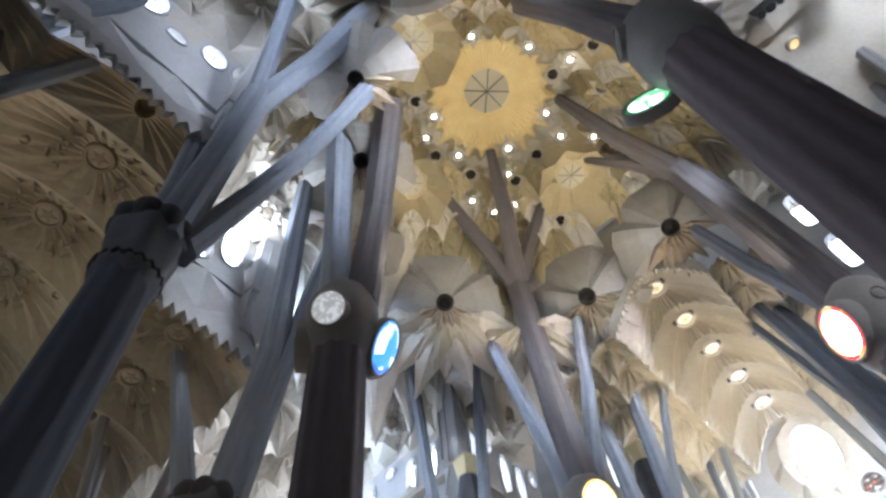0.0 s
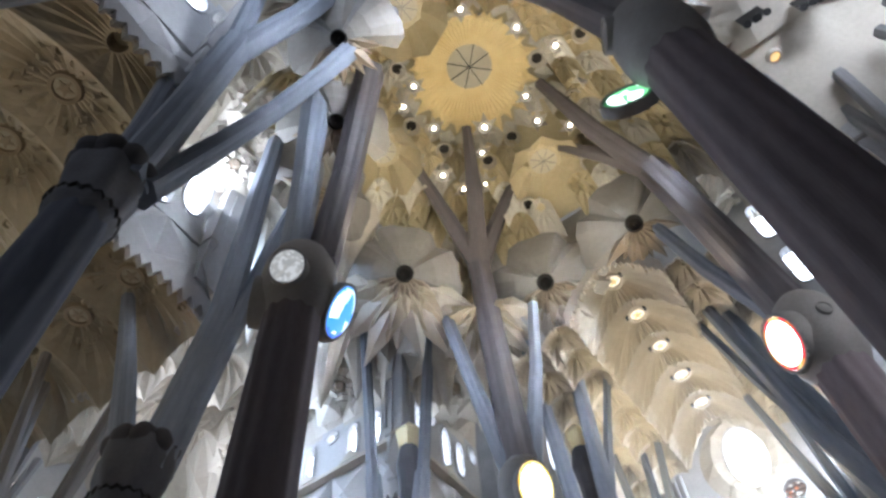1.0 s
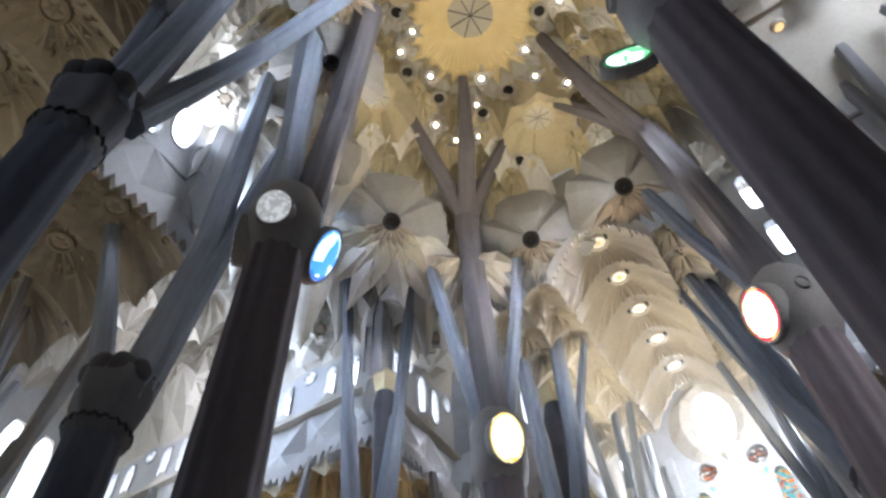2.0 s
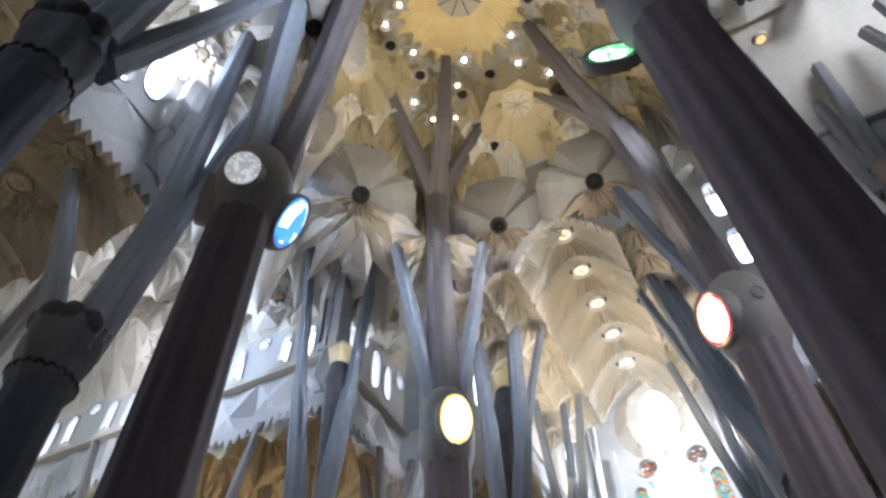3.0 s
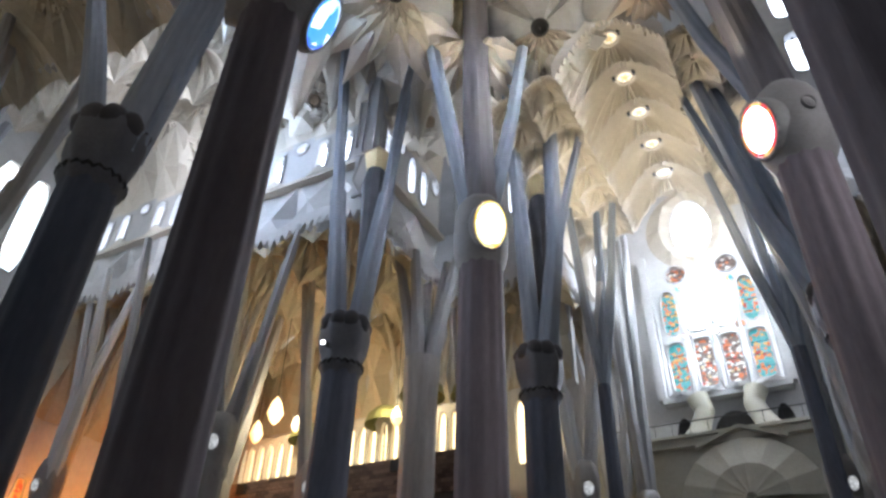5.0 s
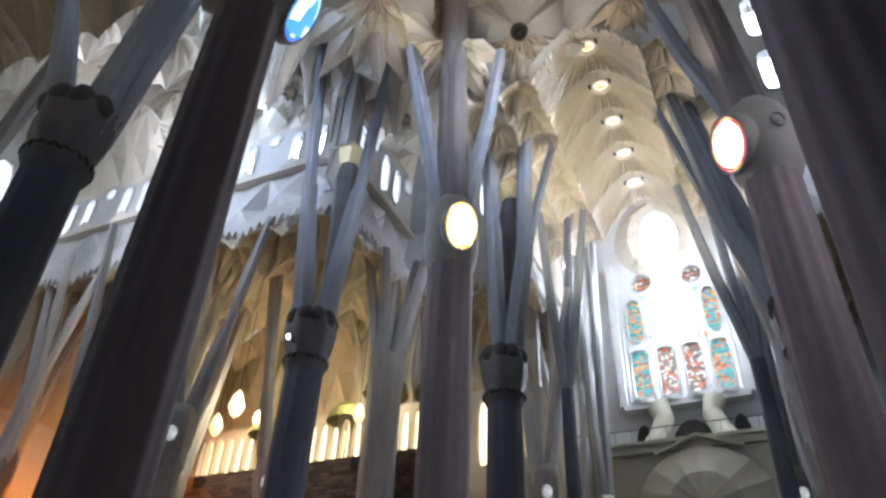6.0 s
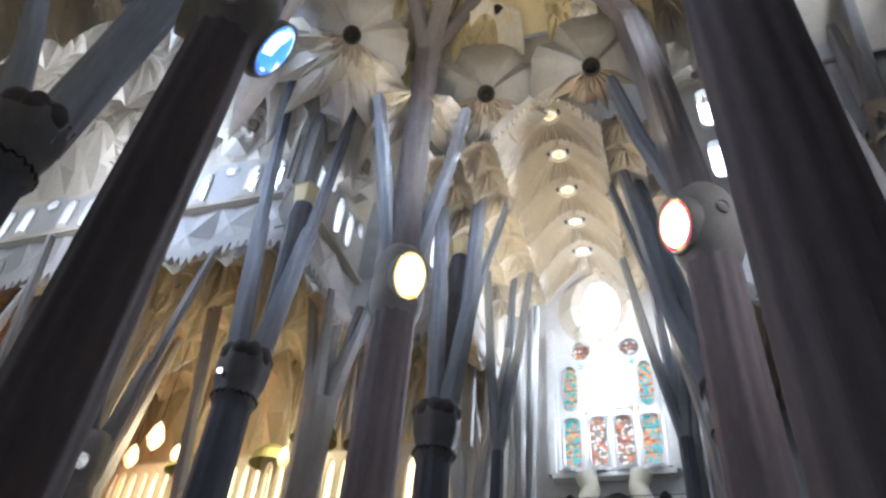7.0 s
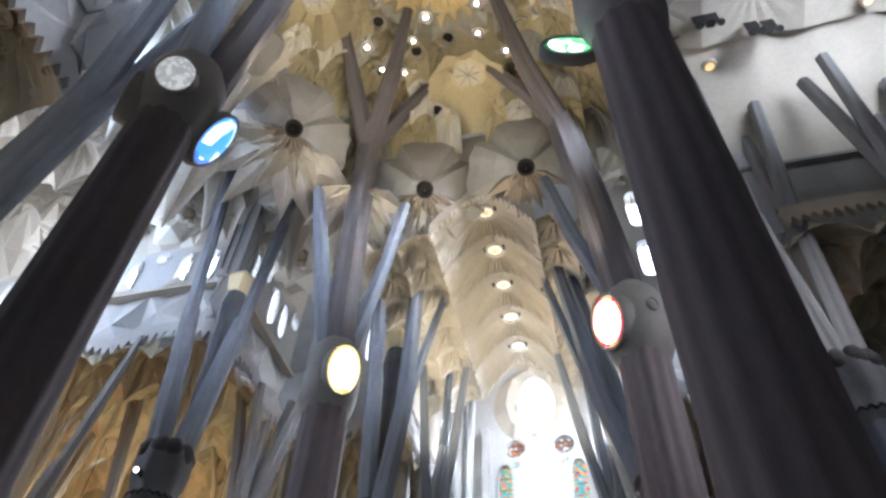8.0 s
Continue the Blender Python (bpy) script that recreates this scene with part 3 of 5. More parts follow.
for k in range(26):
    a = 2 * pi * (k + .5) / 26
    R0, R1, h = (4.5, 6.8, 0.17) if k % 2 else (4.75, 6.2, 0.14)
    V = [(R0 * cos(a), R0 * sin(a), -1.5), (5.45 * cos(a - h), 5.45 * sin(a - h), -1.55), (R1 * cos(a), R1 * sin(a), -2.2), (5.45 * cos(a + h), 5.45 * sin(a + h), -1.55), (5.4 * cos(a), 5.4 * sin(a), -2.35)]
    part("facet", (V, [(0, 4, 1), (1, 4, 2), (2, 4, 3), (3, 4, 0), (0, 1, 2, 3)]), VAULT_PALE, oc, "pale pointed stone pyramid")
part("skylight", moved(disc(1.8, 1.8, 32, 0.5), pose(0, 0, 0.3)), SKYPANE, oc, "pale ribbed skylight")
for k in range(8):
    part("rib", moved(box(0.05, -0.03, -0.06, 1.8, 0.03, 0.04), pose(0, 0, 0.22, 0, -2, 45 * k)), IRON, oc)
for x, y in SKYLIGHTS:
    sk = thing("ribbed_skylight", (x, y, dome(x, y) - 0.35), "small round ribbed skylight in gold vault", "skylight", "small skylights of the crossing")
    part("rim", lathe([(1.0, 0.2), (1.05, -0.1), (1.35, -0.15), (1.5, 0.25)], 32), VAULT_GOLD, sk)
    part("dish", lathe([(1.3, -0.1), (1.7, -0.45), (2.2, -1.1), (2.9, -2.3)], 16, 0.5), VAULT_GOLD, sk, "star-folded ochre dish round the skylight")
    part("pane", moved(disc(1.02, 1.02, 32, 0.15), pose(0, 0, -0.12)), SKYPANE, sk, "cream ribbed glass")
    for k in range(8):
        part("rib", moved(box(0.03, -0.02, -0.05, 1.0, 0.02, 0.03), pose(0, 0, -0.1, 0, 0, 45 * k)), KNOT, sk)

# warm lamps set in the crossing vault
lamp0 = None
LAMPS = [(-3.85, 21.2, 1.5), (-7.8, 21.4, 1.5), (-12.3, 21.8, 1), (-11.6, 15.9, 1.2), (-7.8, 11.6, 1), (-4.1, 12.7, 1), (-8.1, 12.9, .8), (-10.2, 15.4, .8), (-9.9, 24.2, 1),
         (-6.9, 24.7, .8), (-4.1, 22.9, .9), (.5, 21.2, 1.1), (0, 18.5, 1), (-10.9, 18.9, .8), (-1.6, 16.2, .8), (-13.2, 19.4, .8), (-11.6, 23.6, .8), (-2.2, 24.0, .8), (-9.0, 22.6, .7), (1.6, 15.0, .8), (-1.0, 12.0, .8), (-12.4, 12.9, .9)]
for x, y, big in LAMPS:
    z = dome(x, y) - 0.85
    if lamp0 is None:
        lamp0 = thing("vault_lamp", (x, y, z), "small warm spotlight recessed in the gold vault", "lamp", "lamps of the crossing vault")
        part("reflector", lathe([(0.12, 0.5), (0.3, 0.2), (0.46, 0.0), (0.5, 0.05), (0.2, 0.6)], 24), KNOT, lamp0)
        sv = [((0.98 if k % 2 == 0 else 0.5) * cos(2 * pi * k / 12), (0.98 if k % 2 == 0 else 0.5) * sin(2 * pi * k / 12), 0.28 if k % 2 == 0 else 0.0) for k in range(12)]
        iv = [(0.46 * cos(2 * pi * k / 12), 0.46 * sin(2 * pi * k / 12), -0.02) for k in range(12)]
        part("star", (sv + iv, [(k, (k + 1) % 12, 12 + (k + 1) % 12, 12 + k) for k in range(12)]), VAULT, lamp0, "pale pointed stone star")
        part("bulb", moved(disc(0.15, 0.15, 16, -0.1), pose(0, 0, 0.1)), BULB, lamp0, "glowing warm bulb")
    else:
        copy_thing(lamp0, pose(x, y, z) @ Matrix.Scale(0.75 + 0.3 * big, 4))

# dark cups and pale bowls of the vault
bowl0 = None
for x, y in ((-12.0, 17.4), (-9.3, 11.0), (-2.4, 26.0), (-11.2, 20.6), (-8.9, 23.2), (-6.4, 22.9), (-1.6, 19.0), (-.9, 22.6), (-10.3, 13.5), (1.8, 18.0), (-13.6, 22.6), (-7.9, 26.4)):
    z = dome(x, y) - 1.0
    if bowl0 is None:
        bowl0 = thing("vault_bowl", (x, y, z), "small pale hollow bowl with dark throat in the vault", "bowl", "bowls of the crossing vault")
        part("bowl", lathe([(0.2, 0.45), (0.42, 0.3), (0.6, 0.0), (0.68, 0.02), (0.6, 0.5)], 24), VAULT, bowl0)
        # Dark disc closes the bowl: its inner shade is painted on.
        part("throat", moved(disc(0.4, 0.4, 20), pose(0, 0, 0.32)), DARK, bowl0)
    else:
        copy_thing(bowl0, pose(x, y, z))

# ---- hoods: folded fans with a dark throat round the crossing ----
def hood_fan():
    """A broad scalloped shell above the throat. Local y is up, z towards the viewer."""
    V, F = [], []
    n = 18
    w = n + 1
    rings = (0.0, 0.16, 0.45, 0.75, 1.0)
    for f in rings:
        for k in range(w):
            a = -0.14 * pi + 1.28 * pi * k / n
            tip = 4.25 - (0.55 if k % 6 == 0 else 0.18 if k % 3 == 0 else 0.0)
            z = -0.25 * f - 1.6 * f * f - (0.4 if k % 6 == 0 else 0.0) * sin(pi * f * .8)
            r = 0.48 + (tip - 0.48) * f
            V.append((r * cos(a), r * sin(a), z))
    for i in range(len(rings) - 1):
        for k in range(n):
            p = i * w + k
            F.append((p, p + 1, p + w + 1, p + w))
    return V, F


def leaves(name, parent, mat, n, a0, a1, long, wide, back, curl, label=""):
    """Pointed folded leaves that hang from a throat, long and short in turn, each a part."""
    for k in range(n):
        a = a0 + (a1 - a0) * k / (n - 1)
        R = long * (1.0, 0.72, 0.88)[k % 3]
        c, q = cos(a), sin(a)
        V = []
        for d in (0.0, -0.12):
            for r, side, z in ((0.45, 0, 0.0), (R * .5, -wide, -0.35), (R * .45, 0, 0.3), (R * .5, wide, -0.35), (R, 0, -curl)):
                V.append((r * c - side * q, r * q + side * c, z + d - back - curl * .5 * (r / R) ** 2))
        F = [(0, 1, 2), (0, 2, 3), (1, 4, 2), (2, 4, 3), (5, 7, 6), (5, 8, 7), (6, 7, 9), (7, 8, 9), (0, 5, 6, 1), (1, 6, 9, 4), (4, 9, 8, 3), (3, 8, 5, 0)]
        part(name, (V, F), mat, parent, label)


hood0 = {}
for x, y, z, way in ((-8.8, 27.7, 40.0, (0.25, -1)), (-1.85, 27.3, 40.0, (0.05, -1)), (-15.8, 21.3, 40.0, (0.7, -0.7)), (-15.9, 14.3, 41.0, (1, 0)), (-9.21, 6.95, 40.0, (0.1, -0.3)), (-1.9, 7.3, 40.0, (0, 1)),
                     (5.3, 14.3, 40.0, (-1, 0)), (5.3, 21.0, 40.0, (-1, 0)), (-12.46, 10.5, 40.0, (0.6, -0.5))):
    m = facing((x, y, z), (way[0], way[1], -0.75))
    if hood0:
        copy_thing(hood0["made"], m @ Matrix.Scale(0.8 if y < 12 else 1.0, 4))
        continue
    h0 = thing("vault_hood", (x, y, z), "grey stone fan hood with round throat painted near-black for its shade", "hood", "hoods round the crossing")
    h0.matrix_basis = m
    hood0["made"] = h0
    part("shell", hood_fan(), HOODSTONE, h0, "grey scalloped upper shell")
    leaves("leaf", h0, LEAFSTONE, 9, 1.14 * pi, 1.86 * pi, 3.2, 0.5, 0.05, 0.6, "brownish pointed stone leaf")
    # The throat's inner shade is in its near-black colour.
    part("throat", lathe([(0.02, -0.2), (0.4, -0.1), (0.5, 0.3), (0.58, 0.2), (0.56, -0.5)], 24), DARK, h0, "round throat painted near-black for its shade")

skirt0 = None
for x, y, z, way, k in ((-15.8, 21.3, 40.0, (0.7, -0.7), 1.0), (-8.8, 27.7, 40.0, (0.25, -1), 0.6), (-12.6, 25.2, 39.0, (0.5, -0.85), 0.8)):
    m = facing((x, y, z - 0.5), (way[0], way[1], -0.75)) @ Matrix.Translation((0, 0, -0.35)) @ Matrix.Scale(k, 4)
    if skirt0:
        copy_thing(skirt0, m)
        continue
    skirt0 = thing("hood_petals", (x, y, z), "skirt of broad cream stone petals under a hood", "petals", "petal skirts of the hoods")
    skirt0.matrix_basis = m
    leaves("petal", skirt0, VAULT, 9, 1.06 * pi, 1.94 * pi, 6.0, 1.0, 0.5, 0.7)
    leaves("inner_petal", skirt0, VAULT_TAN, 8, 1.1 * pi, 1.9 * pi, 4.2, 0.8, 0.15, 0.5, "tan petal of the inner row")

# hanging star petals of the west arm and of the transept's flanks
petal0 = None
for x, y, z, way, k in ((-23.0, 29.6, 40.6, (0.6, -0.8), 1.0), (-19.6, 32.6, 41.0, (0.7, -0.6), 1.0), (-16.6, 31.6, 41.4, (0.5, -0.8), 0.9), (-18.8, 28.3, 42.0, (0.6, -0.7), 0.9), (-26.5, 27.2, 41.4, (0.6, -0.8), 1.0),
                        (-31.5, 27.4, 41.2, (0.6, -0.8), 1.0), (-37.0, 27.4, 41.0, (0.6, -0.8), 1.0), (-17.4, 10.4, 43.4, (0.7, -0.4), 0.9), (-19.4, 9.2, 41.2, (0.8, -0.3), 0.8), (-16.6, 7.0, 43.6, (0.5, -0.6), 0.8)):
    m = facing((x, y, z), (way[0], way[1], -0.7)) @ Matrix.Scale(k, 4)
    if petal0:
        copy_thing(petal0, m)
        continue
    petal0 = thing("star_petals", (x, y, z), "cream stone star of pointed hanging petals", "petals", "hanging star petals")
    petal0.matrix_basis = m
    leaves("petal", petal0, VAULT, 9, 0.0, 1.78 * pi, 3.6, 1.15, 0.2, 1.5)
    leaves("inner_petal", petal0, VAULT, 7, 0.2, 1.9 * pi, 2.0, 0.75, -0.1, 0.8)
    part("neck", lathe([(0.02, 0.2), (0.3, 0.2), (0.42, 0.05), (0.5, -0.4)], 16), LEAFSTONE, petal0, "small brown round neck")

# ---- roundels of the vaults ----
def roundel(x, y, z, lit):
    r = thing("vault_roundel", (x, y, z), "round lit star rosette in the vault crown" if lit else "round dull rosette set in the tan aisle vault", "rosette", "lit rosettes" if lit else "aisle rosettes")
    part("rim", lathe([(0.48, 0.15), (0.5, -0.12), (0.66, -0.14), (0.72, 0.2)], 32), VAULT if lit else ROSETTE_TAN, r)
    part("glass", moved(disc(0.5, 0.5, 24, -0.06), pose(0, 0, 0.05)), ROUNDEL if lit else VAULT_TAN, r)
    V, F = [], []
    for k in range(10):
        a = 2 * pi * k / 10
        q = 0.4 if k % 2 == 0 else 0.16
        V.append((q * cos(a), q * sin(a), -0.08))
    for k in range(10):
        V.append((V[k][0], V[k][1], -0.04))
    F.append(tuple(range(9, -1, -1)))
    F += [(k, (k + 1) % 10, 10 + (k + 1) % 10, 10 + k) for k in range(10)]
    part("star", (V, F), GOLD if lit else ROSETTE_TAN, r)
    if lit:
        for s in (-1, 1):
            part("spot", moved(box(-0.1, -0.16, -0.3, 0.1, 0.16, -0.05), pose(0.7 * s, -0.35, 0)), IRON, r)
    return r


ROUNDEL = glow("lit_rosette_glass", (1.0, 0.86, 0.58), 0.75)
for j in range(5):
    roundel(-5.2, 30.9 + 3.65 * j, 40.55, True)
for j in (-1, 0):
    for x in (-17.1, -20.9, -24.7):
        roundel(x, 0.1 + 7.85 * j, 30.35, False)
for x in (-22.2, -26.0):
    roundel(x, 7.95, 30.35, False)
cup0 = None
for cx, cy in ((-17.1, .1), (-20.9, .1), (-24.7, .1), (-17.1, -7.75), (-20.9, -7.75), (-22.2, 7.95), (-26.0, 7.95)):
    for dx, dy in ((1.35, 1.1), (-1.35, 1.1), (1.35, -1.1), (-1.35, -1.1), (1.0, 2.5), (-1.0, -2.5)):
        z = 30.15 - 0.2 * abs(dy)
        if cup0 is None:
            cup0 = thing("vault_cup", (cx + dx, cy + dy, z), "small dark cup at the end of leaf teeth", "cup", "cups of the aisle vault")
            part("cup", lathe([(0.02, 0.1), (0.11, 0.06), (0.16, -0.1), (0.2, -0.08), (0.17, 0.4)], 14), ROSETTE_TAN, cup0)
        else:
            copy_thing(cup0, pose(cx + dx, cy + dy, z))

# ---- columns ----
def shaft(x0, y0, z0, r, h, flutes):
    path, rad = [], []
    for i in range(13):
        f = i / 12
        path.append((x0, y0, z0 + h * f))
        rad.append(r * (1.06 - 0.06 * f))
    V, F = tube(path, rad, 96, flutes, 0.024, False)
    return V, F


def branch(path, radii):
    return tube(path, radii, 24, 6, 0.08, True)


def lamp_oval(parent, place, way, rx, ry, mat, label, edge=None, deep=1.0):
    m = facing(place, way)
    lens = part("lamp", moved(disc(rx, ry, 32, 0.1), m), mat, parent, label)
    n = 48

    def band(rings, teeth):
        V, F = [], []
        for e, z in rings:
            for k in range(n):
                a = 2 * pi * k / n
                b = e + (0.05 if (teeth and k % 2 and e > 1.05) else 0)
                V.append((rx * b * cos(a), ry * b * sin(a), z))
        for i in range(len(rings) - 1):
            F += [(i * n + k, i * n + (k + 1) % n, (i + 1) * n + (k + 1) % n, (i + 1) * n + k) for k in range(n)]
        return moved((V, F), m)

    part("rim", band(((1.0, -0.1), (1.0, 0.07), (1.07, 0.07), (1.1, 0.0)), True), KNOT, lens, "toothed stone rim")
    part("boss", band(((1.08, 0.02), (1.12, -0.05), (1.15, -0.25 * deep), (1.17, -0.6 * deep), (1.17, -0.9 * deep)), False), KNOT, lens, "swelling stone boss", True)
    if edge:
        part("glass_edge", band(((0.84, 0.06), (0.99, 0.03), (0.99, -0.05)), False), edge, lens, "coloured glass edge")


EDGES = {"amber_lamp_lens": EDGE_AMBER, "blue_lamp_lens": EDGE_BLUE, "green_lamp_lens": EDGE_GREEN, "red_lamp_lens": EDGE_RED}


def crossing_column(x, y, r, lenses, branches, label, lift=0.0, swell=1.3):
    ztop = 22.1 + lift
    c = thing("crossing_column", (x, y, 0), label, "column", "crossing columns")
    part("shaft", shaft(0, 0, 0, r, ztop, 12), PORPHYRY, c)
    part("base", lathe([(r * 1.45, 0.0), (r * 1.45, 0.5), (r * 1.15, 0.9), (r, 1.0)], 48), PORPHYRY, c)
    prof = [(r * 0.98, -0.3), (r * 1.16, 0.1), (r * (swell - 0.04), 0.7), (r * swell, 1.7), (r * (swell - 0.03), 2.8), (r * 1.15, 3.6), (r * 0.8, 4.2), (0.01, 4.4)]
    part("knot", moved(lathe(prof, 48), pose(0, 0, ztop)), KNOT, c, "swollen grey stone knot", True)
    for mat, angle, up, rx, ry, tilt, words in lenses:
        seat, turn, reach = angle if isinstance(angle, tuple) else (angle, angle, r * (swell + 0.03) - 0.35 * tilt)
        a, b = radians(seat), radians(turn)
        w = Vector((cos(b), sin(b), tilt))
        lamp_oval(c, Vector((cos(a) * reach, sin(a) * reach, ztop + up)), w, rx, ry, mat, words, EDGES.get(mat.name), 0.35 if reach > 1.7 else 1.0)
    for path, radii in branches:
        part("branch", branch([(p[0] - x, p[1] - y, p[2]) for p in path], radii), TRUNK if radii[0] > 0.6 else BRANCH, c)
    return c


def basalt_column(x, y, r, branches, label, ztop=17.9):
    c = thing("tree_column", (x, y, 0), label, "column", "branching columns")
    part("shaft", shaft(0, 0, 0, r, ztop, 10), BASALT, c)
    part("base", lathe([(r * 1.4, 0.0), (r * 1.4, 0.4), (r, 0.9)], 40), BASALT, c)
    V, F = [], []
    n = 40
    prof = [(1.0, -0.3), (1.16, 0.0), (1.2, 0.25), (1.06, 0.4), (1.28, 1.2), (1.36, 2.0), (1.3, 2.6), (1.0, 3.2)]
    for i, (e, z) in enumerate(prof):
        for k in range(n):
            a = 2 * pi * k / n
            b = e * (1 + 0.07 * cos(6 * a + 0.5 * i) * (1 if i > 2 else 0.3))
            V.append((r * b * cos(a), r * b * sin(a), ztop + z + (0.12 * cos(8 * a) if i < 4 else 0)))
    for i in range(len(prof) - 1):
        for k in range(n):
            q = (k + 1) % n
            F.append((i * n + k, i * n + q, (i + 1) * n + q, (i + 1) * n + k))
    F.append(tuple(range((len(prof) - 1) * n, len(prof) * n)))
    part("knot", (V, F), KNOT_DARK, c, "dark lobed stone knot", True)
    if ztop < 16:
        for path, radii in branches:
            part("branch", branch([(p[0] - x, p[1] - y, p[2]) for p in path], radii), LIT_LIMB, c)
        return c
    part("collar", moved(lathe([(r * 1.15, 0.0), (r * 1.27, 0.1), (r * 1.15, 0.22)], 40, 0.08), pose(0, 0, ztop + 0.12)), IRON, c, "thin dark scalloped joint")
    for k in range(9):
        a = 2 * pi * k / 9
        part("lobe", moved(lathe([(0.02, -0.55), (0.42, -0.3), (0.5, 0.1), (0.3, 0.5), (0.02, 0.62)], 12), pose(r * 1.0 * cos(a), r * 1.0 * sin(a), ztop + 2.6)), KNOT_LOBE, c, "dark lobe", True)
    for path, radii in branches:
        part("branch", branch([(p[0] - x, p[1] - y, p[2]) for p in path], radii), BRANCH, c)
    return c



def fork(x, y, dx, dy, z0, z1, z2, r=0.62, spread=0.6):
    """Two limbs that each part into two."""
    out = []
    for s in (-1, 1):
        fx, fy = x + s * dx, y + s * dy
        out.append(([(x + s * dx * .3, y + s * dy * .3, z0), (fx, fy, z1)], [r, r * 0.8]))
        for q in (-1, 1):
            tx, ty = fx + s * dx * spread + q * dy * spread, fy + s * dy * spread - q * dx * spread
            out.append(([(fx, fy, z1 - .4), (tx, ty, z2)], [r * 0.62, r * 0.5]))
    return out


crossing_column(-13.05, 10.6, 1.05, [(LENS_DIM, (-58, -58, 1.66), 0.95, 0.64, 0.72, -0.45, "round milky lens"), (LENS_BLUE, (48, 20, 1.72), 0.75, 0.72, 1.25, -0.4, "bright lens with blue glass"), (LENS_WHITE, (-136, -136, 1.5), 0.8, 0.7, 1.15, 0.0, "bright white lens")], [
    ([(-12.9, 10.0, 25.5), (-13.5, 10.1, 33), (-13.3, 9.5, 42.5)], [0.6, 0.58, 0.85]),
    ([(-12.3, 10.9, 25.5), (-12.05, 11.45, 34), (-10.2, 10.6, 45)], [0.66, 0.7, 0.85]),
    ([(-13.7, 11.0, 25.5), (-15.2, 11.9, 34), (-16.0, 12.6, 42)], [0.55, 0.48, 0.5])],
    "dark porphyry crossing column with milky and blue oval lenses", 0.4, 1.42)
crossing_column(2.75, 10.3, 1.08, [(LENS_GREEN, (178, -78, 1.75), 0.0, 0.8, 0.62, 0.0, "bright lens with green glass"), (KNOT, -150, 3.2, 0.55, 0.7, 0.1, "round dull stone boss")], [
    ([(2.6, 10.3, 25.5), (1.4, 11.0, 36), (0.0, 11.8, 46)], [0.85, 0.75, 0.75])],
    "dark porphyry crossing column with a green lens")
crossing_column(-12.75, 27.0, 1.1, [(LENS_AMBER, -46, 1.6, 0.86, 1.35, -0.2, "glowing amber-edged lens"), (LENS_WHITE, 135, 1.7, 0.72, 1.25, -0.3, "bright white lens")], [
    ([(-12.75, 27.0, 25.5), (-12.8, 26.5, 36), (-12.7, 26.1, 44.2)], [0.92, 0.85, 0.85]),
    ([(-13.2, 26.7, 25.5), (-14.4, 25.8, 33), (-15.3, 25.1, 39)], [0.55, 0.45, 0.4]),
    ([(-12.3, 27.2, 25.5), (-11.0, 27.8, 33), (-10.2, 28.0, 39)], [0.5, 0.42, 0.36]),
    ([(-12.7, 26.1, 43.6), (-10.5, 23, 47.5), (-8.76, 20.1, 52)], [0.75, 0.62, 0.36]),
    ([(-12.7, 26.1, 43.6), (-13.2, 23, 47.5), (-13.5, 19.7, 51)], [0.7, 0.56, 0.34]),
    ([(-12.7, 26.1, 43.6), (-10.5, 26, 47.5), (-8.4, 25.4, 50)], [0.7, 0.56, 0.34])],
    "porphyry crossing column with a glowing oval lens")
crossing_column(2.6, 25.9, 1.12, [(LENS_RED, -140, 1.5, 1.0, 1.3, -0.2, "glowing lens with red rim"), (KNOT, -62, 1.9, 0.26, 0.34, 0.0, "small round dull stone boss")], [
    ([(2.5, 25.9, 25.5), (1.7, 25.5, 34), (0.84, 25.0, 41)], [0.95, 0.9, 0.9]),
    ([(2.2, 26.4, 25.5), (0.4, 27.6, 33), (-0.9, 28.2, 40)], [0.5, 0.45, 0.4]),
    ([(0.84, 25.0, 40.6), (-0.9, 22.8, 45.5), (-2.4, 20.5, 52)], [0.78, 0.62, 0.4]),
    ([(0.84, 25.0, 40.6), (-1.2, 25.0, 45.5), (-3.6, 24.9, 50)], [0.7, 0.55, 0.36])],
    "porphyry crossing column with a glowing red-edged lens", 0.0, 1.42)

TREE = "dark basalt tree column with lobed knot and stone branches"
basalt_column(-12.3, 2.5, 0.78, [
    ([(-11.9, 2.8, 19.8), (-12.1, 3.15, 27), (-11.72, 3.35, 34)], [0.66, 0.66, 0.72]),
    ([(-11.8, 3.36, 33.2), (-10.7, 2.6, 40), (-9.2, 1.7, 46)], [0.48, 0.42, 0.5]),
    ([(-11.75, 3.45, 33.2), (-9.8, 4.7, 39), (-7.0, 5.7, 46)], [0.6, 0.6, 0.8]),
    ([(-11.8, 3.3, 20), (-12.0, 4.8, 26), (-11.8, 6.25, 32), (-10.3, 7.3, 37), (-7.4, 8.8, 46)], [0.5, 0.46, 0.46, 0.5, 0.8]),
    ([(-12.3, 2.5, 20), (-13.1, 2.6, 25), (-13.4, 2.4, 29.6)], [0.46, 0.42, 0.4])], TREE)
basalt_column(-16.4, -5.9, 0.78, [
    ([(-16.3, -5.8, 20), (-15.4, -5.2, 30), (-13.0, -3.4, 38)], [0.66, 0.62, 0.55]),
    ([(-16.3, -5.6, 20), (-15.3, -3.8, 27), (-13.5, -2.3, 29.8)], [0.42, 0.36, 0.32])], TREE)
